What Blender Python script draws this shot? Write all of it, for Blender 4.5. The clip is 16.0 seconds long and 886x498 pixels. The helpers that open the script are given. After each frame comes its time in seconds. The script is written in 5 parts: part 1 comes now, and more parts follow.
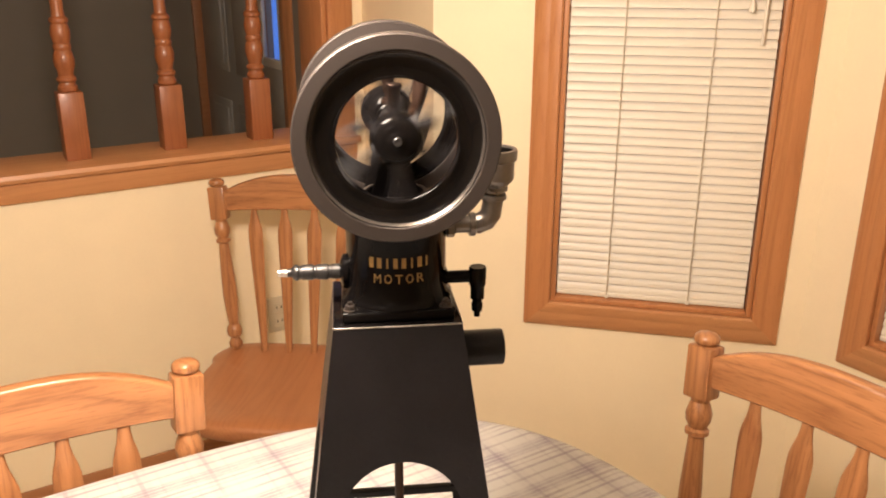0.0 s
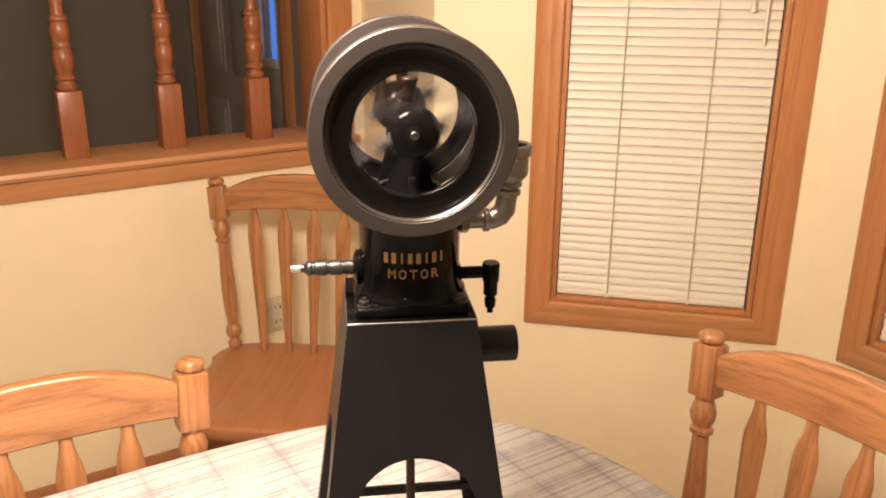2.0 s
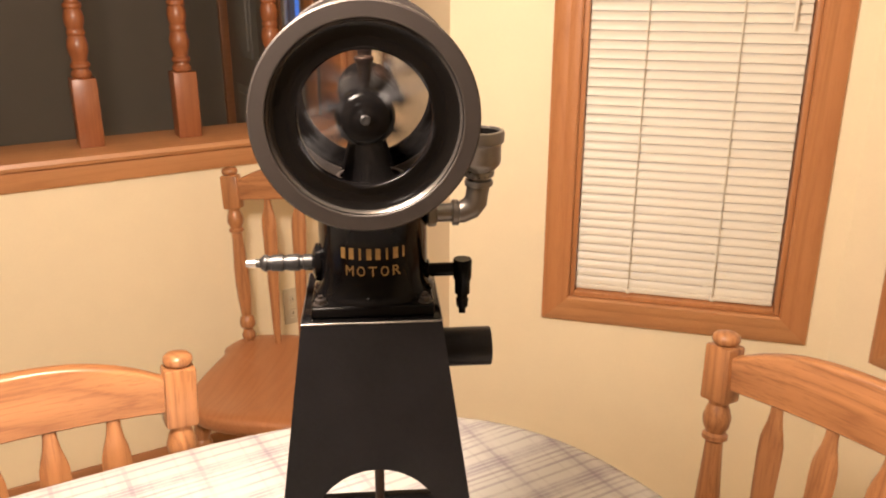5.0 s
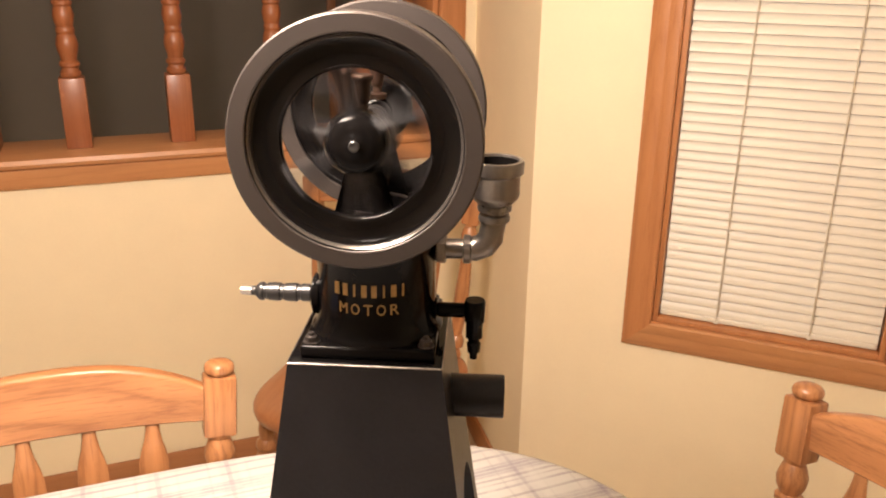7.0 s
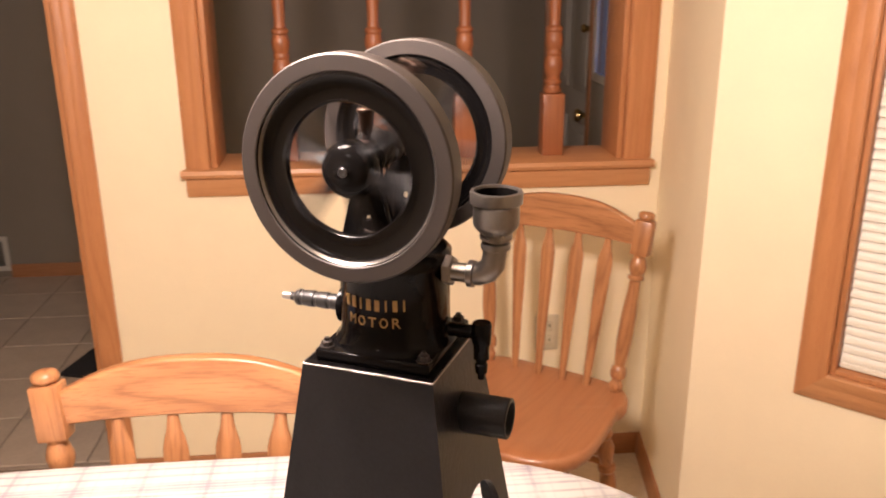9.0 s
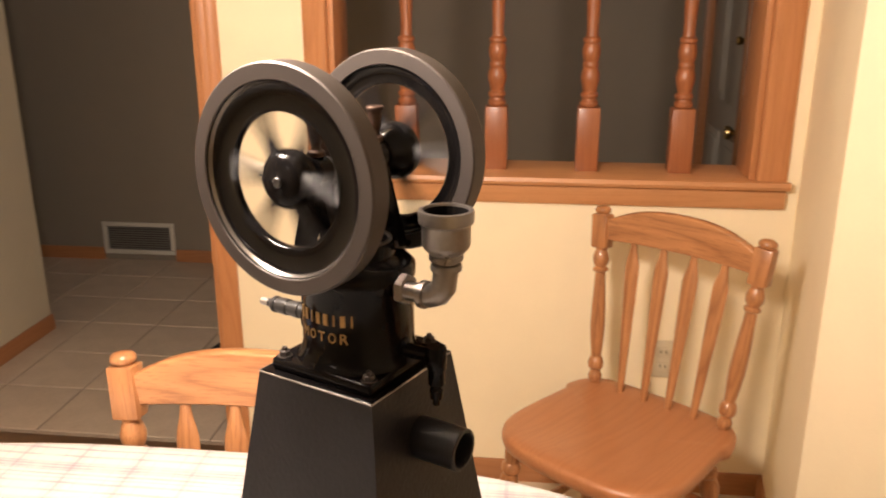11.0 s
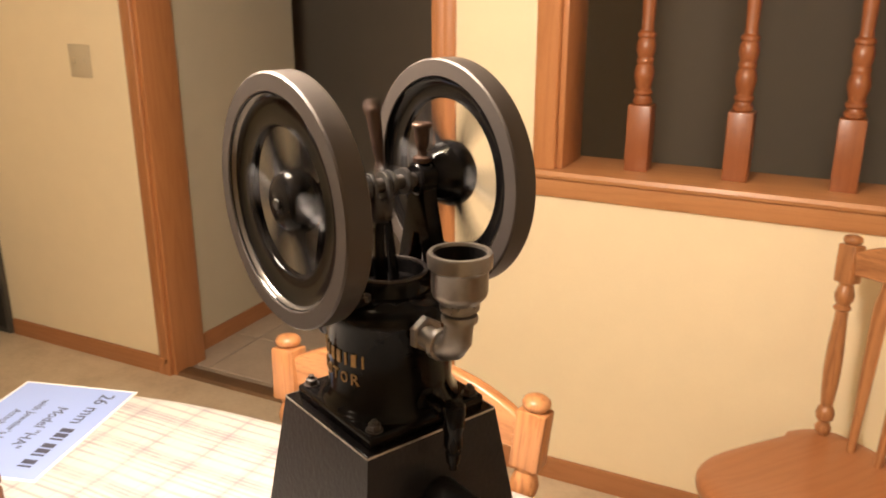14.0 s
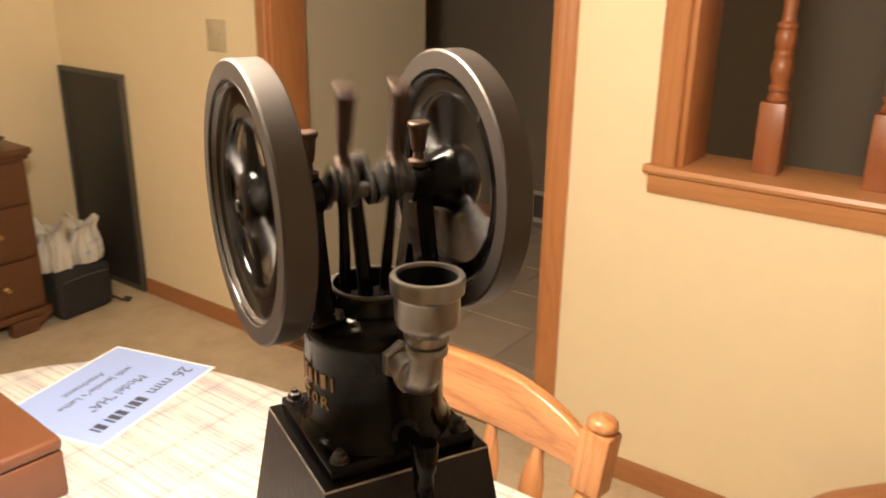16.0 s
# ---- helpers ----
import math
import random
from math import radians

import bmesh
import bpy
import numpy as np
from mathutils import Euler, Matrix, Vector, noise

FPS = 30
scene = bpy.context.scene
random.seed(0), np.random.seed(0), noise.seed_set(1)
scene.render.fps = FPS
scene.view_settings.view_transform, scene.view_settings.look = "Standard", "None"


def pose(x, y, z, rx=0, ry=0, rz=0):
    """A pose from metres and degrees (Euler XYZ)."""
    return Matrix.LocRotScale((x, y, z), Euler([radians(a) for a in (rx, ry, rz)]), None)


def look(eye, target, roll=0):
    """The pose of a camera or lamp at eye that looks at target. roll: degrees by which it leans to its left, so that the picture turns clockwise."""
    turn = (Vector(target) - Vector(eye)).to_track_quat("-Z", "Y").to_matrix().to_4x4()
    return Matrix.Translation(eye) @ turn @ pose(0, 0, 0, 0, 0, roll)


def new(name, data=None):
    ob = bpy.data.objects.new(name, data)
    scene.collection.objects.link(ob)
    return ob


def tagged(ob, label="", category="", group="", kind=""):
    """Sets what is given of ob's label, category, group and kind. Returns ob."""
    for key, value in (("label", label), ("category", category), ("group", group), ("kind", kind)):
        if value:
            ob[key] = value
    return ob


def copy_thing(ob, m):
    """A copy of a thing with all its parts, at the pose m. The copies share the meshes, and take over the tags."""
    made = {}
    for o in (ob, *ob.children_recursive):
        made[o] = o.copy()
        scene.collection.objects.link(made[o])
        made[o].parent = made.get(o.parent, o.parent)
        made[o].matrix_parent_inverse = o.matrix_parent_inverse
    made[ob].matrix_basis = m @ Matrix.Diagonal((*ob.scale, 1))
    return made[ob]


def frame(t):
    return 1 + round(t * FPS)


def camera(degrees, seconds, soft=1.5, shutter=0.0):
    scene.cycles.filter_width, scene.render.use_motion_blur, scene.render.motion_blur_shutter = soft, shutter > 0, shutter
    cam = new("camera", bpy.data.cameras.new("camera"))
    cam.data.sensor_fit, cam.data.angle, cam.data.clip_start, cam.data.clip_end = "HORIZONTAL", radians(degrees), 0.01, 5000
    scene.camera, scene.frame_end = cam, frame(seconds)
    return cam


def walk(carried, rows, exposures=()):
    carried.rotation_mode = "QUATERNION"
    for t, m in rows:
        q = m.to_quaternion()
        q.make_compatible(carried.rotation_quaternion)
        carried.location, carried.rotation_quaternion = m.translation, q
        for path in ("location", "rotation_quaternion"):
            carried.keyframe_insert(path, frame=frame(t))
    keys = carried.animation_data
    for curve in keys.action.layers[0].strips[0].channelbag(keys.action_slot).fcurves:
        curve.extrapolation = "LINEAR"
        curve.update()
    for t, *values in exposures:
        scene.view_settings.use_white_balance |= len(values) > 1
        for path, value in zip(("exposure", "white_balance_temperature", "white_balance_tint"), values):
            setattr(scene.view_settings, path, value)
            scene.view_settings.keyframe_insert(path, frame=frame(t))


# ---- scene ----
cam = camera(55.8, 16.0, soft=1.9, shutter=0.9)
PATH = [
    (0, (0.135, 0.183, 1.408), (1.146, 1.779, 0.753), 0.2),
    (0.5, (0.129, 0.183, 1.406), (1.138, 1.782, 0.756), 0.5),
    (1, (0.128, 0.191, 1.402), (1.144, 1.787, 0.755), 0.4),
    (1.5, (0.124, 0.193, 1.403), (1.144, 1.785, 0.753), 0.4),
    (2, (0.121, 0.193, 1.402), (1.146, 1.782, 0.751), 0.4),
    (2.5, (0.119, 0.2, 1.401), (1.149, 1.785, 0.749), 0.4),
    (3, (0.117, 0.212, 1.398), (1.157, 1.79, 0.744), 0.4),
    (5.5, (0.228, 0.202, 1.387), (1.097, 1.871, 0.711), 0.3),
    (6, (0.257, 0.192, 1.391), (1.035, 1.907, 0.717), 1.1),
    (6.5, (0.287, 0.222, 1.39), (1.022, 1.957, 0.719), 1.4),
    (7, (0.295, 0.238, 1.392), (1.005, 1.983, 0.72), 0.9),
    (7.5, (0.329, 0.221, 1.399), (0.956, 1.997, 0.726), 0.3),
    (8, (0.375, 0.192, 1.403), (0.843, 2.023, 0.749), 0.2),
    (8.5, (0.412, 0.165, 1.406), (0.715, 2.036, 0.771), -0.1),
    (11, (0.598, 0.194, 1.405), (0.371, 2.087, 0.8), -0.1),
    (11.5, (0.647, 0.21, 1.408), (0.281, 2.08, 0.801), -0.2),
    (12, (0.676, 0.214, 1.412), (0.177, 2.054, 0.806), -0.2),
    (12.5, (0.691, 0.244, 1.409), (0.077, 2.045, 0.791), 0.7),
    (13, (0.686, 0.28, 1.406), (0.027, 2.058, 0.772), 0.3),
    (13.5, (0.708, 0.308, 1.405), (-0.057, 2.039, 0.756), -0.1),
    (14, (0.73, 0.323, 1.413), (-0.117, 2.022, 0.783), -0.0),
    (14.5, (0.751, 0.347, 1.412), (-0.197, 1.984, 0.762), 0.2),
    (15, (0.769, 0.359, 1.416), (-0.263, 1.948, 0.775), 0.4),
    (15.5, (0.759, 0.394, 1.408), (-0.281, 1.97, 0.749), 0.5),
    (16, (0.773, 0.427, 1.412), (-0.348, 1.942, 0.742), 0.8),
]
walk(cam, [(t, look(eye, target, roll)) for t, eye, target, roll in PATH], [(0, -0.09, 6500, 10), (3.0, -0.09, 6500, 10), (5.5, -0.07, 6420, 10), (7.5, -0.03, 6380, 12), (8.5, 0.05, 6120, 17), (11.0, 0.12, 6400, 10), (13.0, 0.07, 6500, 8), (16.0, 0.05, 6680, 4)])

# ---- light ----
world = bpy.data.worlds.new("world")
scene.world = world
world.use_nodes = True
wn = world.node_tree.nodes
sky = wn.new("ShaderNodeTexSky")
sky.sky_type = 'NISHITA'
sky.sun_disc = False
sky.sun_elevation = radians(1.0)
sky.sun_rotation = radians(200)
wn["Background"].inputs[1].default_value = 0.12
world.node_tree.links.new(sky.outputs[0], wn["Background"].inputs[0])

LAMP = (0.22, 0.72, 1.67)


def lamp(name, kind, m, energy, color, size):
    d = bpy.data.lights.new(name, kind)
    d.energy, d.color = energy, color
    if kind == 'POINT':
        d.shadow_soft_size = size
    else:
        d.shape, d.size = 'DISK', size
    ob = new(name, d)
    ob.matrix_world = m
    return ob


WARM = (1.0, 0.825, 0.69)
lamp("pendant_bulb", 'POINT', pose(LAMP[0], LAMP[1], LAMP[2] - 0.05), 94.0, WARM, 0.10)
# fill added from an unseen ceiling spot behind the viewer
lamp("kitchen_light", 'AREA', pose(-1.5, -1.6, 2.36), 24.0, WARM, 0.4)


# ---- materials ----
def material(name):
    m = bpy.data.materials.new(name)
    m.use_nodes = True
    return m, m.node_tree.nodes, m.node_tree.links, m.node_tree.nodes["Principled BSDF"]


def coords(n, l, scale=(1, 1, 1), which="Object"):
    tc, mp = n.new("ShaderNodeTexCoord"), n.new("ShaderNodeMapping")
    mp.inputs["Scale"].default_value = scale
    l.new(tc.outputs[which], mp.inputs[0])
    return mp.outputs[0]


def noise_tex(n, l, vec, scale, detail=4, rough=0.55):
    t = n.new("ShaderNodeTexNoise")
    t.inputs["Scale"].default_value, t.inputs["Detail"].default_value, t.inputs["Roughness"].default_value = scale, detail, rough
    l.new(vec, t.inputs["Vector"])
    return t.outputs["Fac"]


def ramp(n, l, fac, stops):
    r = n.new("ShaderNodeValToRGB")
    while len(r.color_ramp.elements) < len(stops):
        r.color_ramp.elements.new(0.5)
    for e, (p, c) in zip(r.color_ramp.elements, stops):
        e.position, e.color = p, (*c, 1)
    l.new(fac, r.inputs[0])
    return r.outputs[0]


def mixed(n, l, fac, a, b, mode='MIX'):
    x = n.new("ShaderNodeMix")
    x.data_type, x.blend_type = 'RGBA', mode
    for sock, v in ((x.inputs[0], fac), (x.inputs[6], a), (x.inputs[7], b)):
        if isinstance(v, bpy.types.NodeSocket):
            l.new(v, sock)
        elif isinstance(v, tuple):
            sock.default_value = (*v, 1)
        else:
            sock.default_value = v
    return x.outputs[2]


def math_node(n, l, op, a, b=0.0, c=None):
    x = n.new("ShaderNodeMath")
    x.operation = op
    for i, v in enumerate((a, b) if c is None else (a, b, c)):
        if isinstance(v, bpy.types.NodeSocket):
            l.new(v, x.inputs[i])
        else:
            x.inputs[i].default_value = v
    return x.outputs[0]


def bump(n, l, bsdf, height, strength, dist=0.001):
    b = n.new("ShaderNodeBump")
    b.inputs["Strength"].default_value, b.inputs["Distance"].default_value = strength, dist
    l.new(height, b.inputs["Height"])
    l.new(b.outputs[0], bsdf.inputs["Normal"])


def plain(name, color, rough=0.5, metal=0.0, grain=60, amount=0.12, coat=0.0, relief=0.1, relief_dist=0.0005, spec=0.5):
    """A painted, cast or moulded surface with two scales of mottling and a fine relief."""
    m, n, l, p = material(name)
    v = coords(n, l)
    big = noise_tex(n, l, v, grain * 0.08, 3)
    fine = noise_tex(n, l, v, grain, 5)
    both = math_node(n, l, 'ADD', math_node(n, l, 'MULTIPLY', big, 0.6), math_node(n, l, 'MULTIPLY', fine, 0.4))
    lo, hi = tuple(c * (1 - amount) for c in color), tuple(min(1, c * (1 + amount)) for c in color)
    l.new(ramp(n, l, both, [(0.3, lo), (0.7, hi)]), p.inputs["Base Color"])
    l.new(math_node(n, l, 'MULTIPLY_ADD', both, 0.16, rough - 0.08), p.inputs["Roughness"])
    p.inputs["Metallic"].default_value = metal
    p.inputs["Specular IOR Level"].default_value = spec
    p.inputs["Coat Weight"].default_value = coat
    p.inputs["Coat Roughness"].default_value = 0.08
    if relief:
        bump(n, l, p, fine, relief, relief_dist)
    return m


def oak(name, axis, light=(0.455, 0.204, 0.080), dark=(0.21, 0.081, 0.030), rough=0.33, contrast=1.0):
    """Varnished oak with the grain along an axis."""
    m, n, l, p = material(name)
    s = [10.0, 10.0, 10.0]
    s[axis] = 0.6
    v = coords(n, l, tuple(s))
    info = n.new("ShaderNodeObjectInfo")
    add = n.new("ShaderNodeVectorMath")
    add.operation = 'ADD'
    comb = n.new("ShaderNodeCombineXYZ")
    for i in range(3):
        l.new(math_node(n, l, 'MULTIPLY', info.outputs["Random"], 17.0 + 9 * i), comb.inputs[i])
    l.new(v, add.inputs[0])
    l.new(comb.outputs[0], add.inputs[1])
    v = add.outputs[0]
    # growth rings: contour lines of a stretched, slow noise; pores: fine dashes along the grain
    slow = noise_tex(n, l, v, 1.0, 1.6, 0.5)
    f = math_node(n, l, 'FRACT', math_node(n, l, 'MULTIPLY', slow, 15.0))
    ring = math_node(n, l, 'MULTIPLY', math_node(n, l, 'ABSOLUTE', math_node(n, l, 'SUBTRACT', f, 0.5)), 2.0)
    pores = noise_tex(n, l, v, 38, 4, 0.7)
    blotch = noise_tex(n, l, v, 0.5, 2)
    g = math_node(n, l, 'ADD', math_node(n, l, 'MULTIPLY', ring, 0.5), math_node(n, l, 'MULTIPLY', pores, 0.5))
    mid = tuple((a * 0.62 + b * 0.38) for a, b in zip(light, dark))
    c = ramp(n, l, g, [(0.20, dark), (0.38, mid), (0.72, light)])
    c = mixed(n, l, 1.0 - contrast, c, mid)
    c = mixed(n, l, math_node(n, l, 'MULTIPLY', blotch, 0.55), c, mid)
    # dark open-grain streaks, in patches
    streak = ramp(n, l, noise_tex(n, l, v, 24, 3, 0.65), [(0.54, (0, 0, 0)), (0.62, (1, 1, 1))])
    c = mixed(n, l, math_node(n, l, 'MULTIPLY', streak, 0.5 * contrast), c, dark)
    l.new(c, p.inputs["Base Color"])
    l.new(math_node(n, l, 'MULTIPLY_ADD', pores, 0.2, rough - 0.1), p.inputs["Roughness"])
    p.inputs["Coat Weight"].default_value = 0.22
    p.inputs["Coat Roughness"].default_value = 0.2
    bump(n, l, p, g, 0.18, 0.0006)
    return m


OAK_X, OAK_Y, OAK_Z = oak("oak_grain_x", 0), oak("oak_grain_y", 1), oak("oak_grain_z", 2)
SEAT_OAK = oak("seat_oak", 1, (0.44, 0.185, 0.075), (0.27, 0.095, 0.034), 0.34, 0.36)
SPINDLE_OAK = oak("spindle_oak", 2, (0.33, 0.115, 0.042), (0.19, 0.055, 0.018), 0.38, 0.6)
TRIM_X = oak("trim_oak_x", 0, (0.57, 0.28, 0.118), (0.41, 0.175, 0.068), 0.42, 0.6)
TRIM_Z = oak("trim_oak_z", 2, (0.53, 0.235, 0.092), (0.36, 0.135, 0.047), 0.42, 0.6)
BASE_OAK_X = oak("baseboard_oak_x", 0, (0.42, 0.186, 0.075), (0.30, 0.120, 0.045), 0.45, 0.6)
BASE_OAK_Y = oak("baseboard_oak_y", 1, (0.42, 0.186, 0.075), (0.30, 0.120, 0.045), 0.45, 0.6)
DARK_WOOD = oak("cabinet_wood", 2, (0.13, 0.050, 0.020), (0.07, 0.025, 0.010), 0.45, 0.6)
DARK_WOOD_X = oak("cabinet_wood_x", 0, (0.13, 0.050, 0.020), (0.07, 0.025, 0.010), 0.45, 0.6)
BOX_WOOD = oak("box_wood", 0, (0.135, 0.046, 0.020), (0.085, 0.027, 0.011), 0.38, 0.3)
WALL_PAINT = plain("cream_wall_paint", (0.87, 0.745, 0.515), 0.62, grain=140, amount=0.025, relief=0.25, relief_dist=0.0008)
# the hall's lack of light is put into this much darker wall colour
HALL_DIM_PAINT = plain("hall_dimmed_paint", (0.235, 0.200, 0.156), 0.65, grain=140, amount=0.03, relief=0.25, relief_dist=0.0008)
# the wall cream darkened by hand for the weaker light beside the doorway
HALL_SIDE_DIM_CREAM = plain("hall_side_dim_cream", (0.56, 0.50, 0.37), 0.65, grain=140, amount=0.03, relief=0.25, relief_dist=0.0008)
CEILING_PAINT = plain("ceiling_paint", (0.80, 0.77, 0.70), 0.8, grain=90, amount=0.03, relief=0.6, relief_dist=0.002)
BLIND_WHITE = plain("blind_vinyl", (0.73, 0.67, 0.55), 0.42, grain=50, amount=0.03, relief=0.03)
CORD = plain("cord", (0.55, 0.48, 0.36), 0.8, grain=300, amount=0.1)
IVORY = plain("ivory_plastic", (0.58, 0.50, 0.35), 0.4, grain=80, amount=0.03, relief=0)
SLOT = plain("slot_dark", (0.03, 0.025, 0.02), 0.6, relief=0)
BLACK = plain("black_enamel", (0.0031, 0.0027, 0.0027), 0.13, grain=220, amount=0.25, relief=0.20, relief_dist=0.0004, spec=0.07)
WEB_BLACK = plain("web_black", (0.0024, 0.0021, 0.0021), 0.14, grain=220, amount=0.3, relief=0.12, relief_dist=0.0003, spec=0.15)
BASE_BLACK = plain("black_cast_paint", (0.0068, 0.0063, 0.0070), 0.36, grain=260, amount=0.3, relief=0.6, relief_dist=0.0006, spec=0.16)
STEEL = plain("turned_steel", (0.035, 0.0285, 0.0255), 0.47, metal=0.5, grain=160, amount=0.14, relief=0.15, relief_dist=0.0003, spec=0.36)
LIP_STEEL = plain("polished_rim_steel", (0.085, 0.074, 0.066), 0.24, metal=0.75, grain=160, amount=0.12, relief=0.06, relief_dist=0.0002, spec=0.5)
# pale metal for the drain tip and the stand's painted edge glints
GLINT_AND_TIP = plain("glint_and_tip_metal", (0.34, 0.31, 0.28), 0.34, metal=0.9, grain=420, amount=0.6, relief=0.5, relief_dist=0.0004)
BRIGHT = plain("bright_steel", (0.62, 0.59, 0.55), 0.22, metal=1.0, grain=200, amount=0.08, relief=0.05)
DARK_IRON = plain("blackened_iron", (0.024, 0.0225, 0.022), 0.34, metal=0.5, grain=240, amount=0.3, relief=0.3)
IRON = plain("grey_iron", (0.140, 0.124, 0.111), 0.30, metal=0.8, grain=320, amount=0.14, relief=0.35, relief_dist=0.0004)
BRONZE = plain("dark_bronze", (0.032, 0.0165, 0.0105), 0.48, metal=0.7, grain=200, amount=0.2)
GOLD = plain("gold_paint", (0.23, 0.135, 0.042), 0.42, metal=0.35, grain=300, amount=0.2, relief=0)
BRASS = plain("aged_brass", (0.45, 0.33, 0.14), 0.28, metal=1.0, grain=100, amount=0.1, relief=0)
DOOR_GREY = plain("door_paint", (0.33, 0.31, 0.27), 0.45, grain=100, amount=0.05)
PANEL_BLACK = plain("panel_black", (0.025, 0.026, 0.026), 0.5, grain=40, amount=0.3)
PANEL_EDGE = plain("panel_edge", (0.075, 0.070, 0.060), 0.45, grain=40, amount=0.2)
FABRIC = plain("bag_fabric", (0.016, 0.016, 0.018), 0.85, grain=500, amount=0.4, relief=0.8, relief_dist=0.001)
# near-black colour for the inner face of the filler cup
CUP_DARK = plain("dark_cup_lining", (0.0022, 0.0017, 0.0014), 0.5, grain=260, amount=0.4, relief=0.3, spec=0.1)
RUG = plain("charcoal_pile", (0.022, 0.021, 0.023), 0.95, grain=700, amount=0.4, relief=1.0, relief_dist=0.003)
VENT_GREY = plain("vent_louvre_grey", (0.22, 0.21, 0.19), 0.5, grain=60, amount=0.06, relief=0)
PLASTIC_BAG = plain("thin_white_plastic", (0.60, 0.585, 0.55), 0.35, grain=30, amount=0.06, relief=0.5, relief_dist=0.004)
BLUE_PRINT = plain("pale_blue_print", (0.36, 0.46, 0.62), 0.5, grain=30, amount=0.2)
VENT_WHITE = plain("vent_enamel", (0.60, 0.57, 0.50), 0.4, grain=60, amount=0.04, relief=0)
PAPER_WHITE = plain("card_white", (0.72, 0.72, 0.72), 0.6, grain=200, amount=0.01, relief=0)
PAPER_BLUE = plain("card_blue", (0.29, 0.385, 0.69), 0.55, grain=250, amount=0.02, relief=0.02)
INK = plain("print_ink", (0.045, 0.05, 0.085), 0.6, grain=200, amount=0.05, relief=0)
THRESHOLD = plain("threshold_wood", (0.16, 0.09, 0.045), 0.45, grain=60, amount=0.2)
GROUT = plain("grout", (0.39, 0.32, 0.25), 0.85, grain=200, amount=0.15)
SHADE_MAT = plain("lamp_glass", (0.8, 0.72, 0.55), 0.4, grain=30, amount=0.02, relief=0)


def vinyl_floor():
    m, n, l, p = material("beige_sheet_floor")
    v = coords(n, l)
    a, b = noise_tex(n, l, v, 7, 6, 0.6), noise_tex(n, l, v, 60, 4)
    g = math_node(n, l, 'ADD', math_node(n, l, 'MULTIPLY', a, 0.7), math_node(n, l, 'MULTIPLY', b, 0.3))
    l.new(ramp(n, l, g, [(0.3, (0.49, 0.39, 0.265)), (0.5, (0.62, 0.51, 0.365)), (0.7, (0.70, 0.59, 0.44))]), p.inputs["Base Color"])
    p.inputs["Roughness"].default_value = 0.42
    bump(n, l, p, b, 0.1, 0.0006)
    return m


def tile_clay():
    m, n, l, p = material("hall_tile")
    v = coords(n, l)
    info = n.new("ShaderNodeObjectInfo")
    a, b = noise_tex(n, l, v, 9, 6, 0.6), noise_tex(n, l, v, 70, 4)
    g = math_node(n, l, 'ADD', math_node(n, l, 'MULTIPLY', a, 0.55), math_node(n, l, 'MULTIPLY', b, 0.25))
    g = math_node(n, l, 'ADD', g, math_node(n, l, 'MULTIPLY', info.outputs["Random"], 0.2))
    l.new(ramp(n, l, g, [(0.3, (0.45, 0.365, 0.28)), (0.7, (0.61, 0.51, 0.40))]), p.inputs["Base Color"])
    p.inputs["Roughness"].default_value = 0.38
    bump(n, l, p, b, 0.15, 0.0006)
    return m


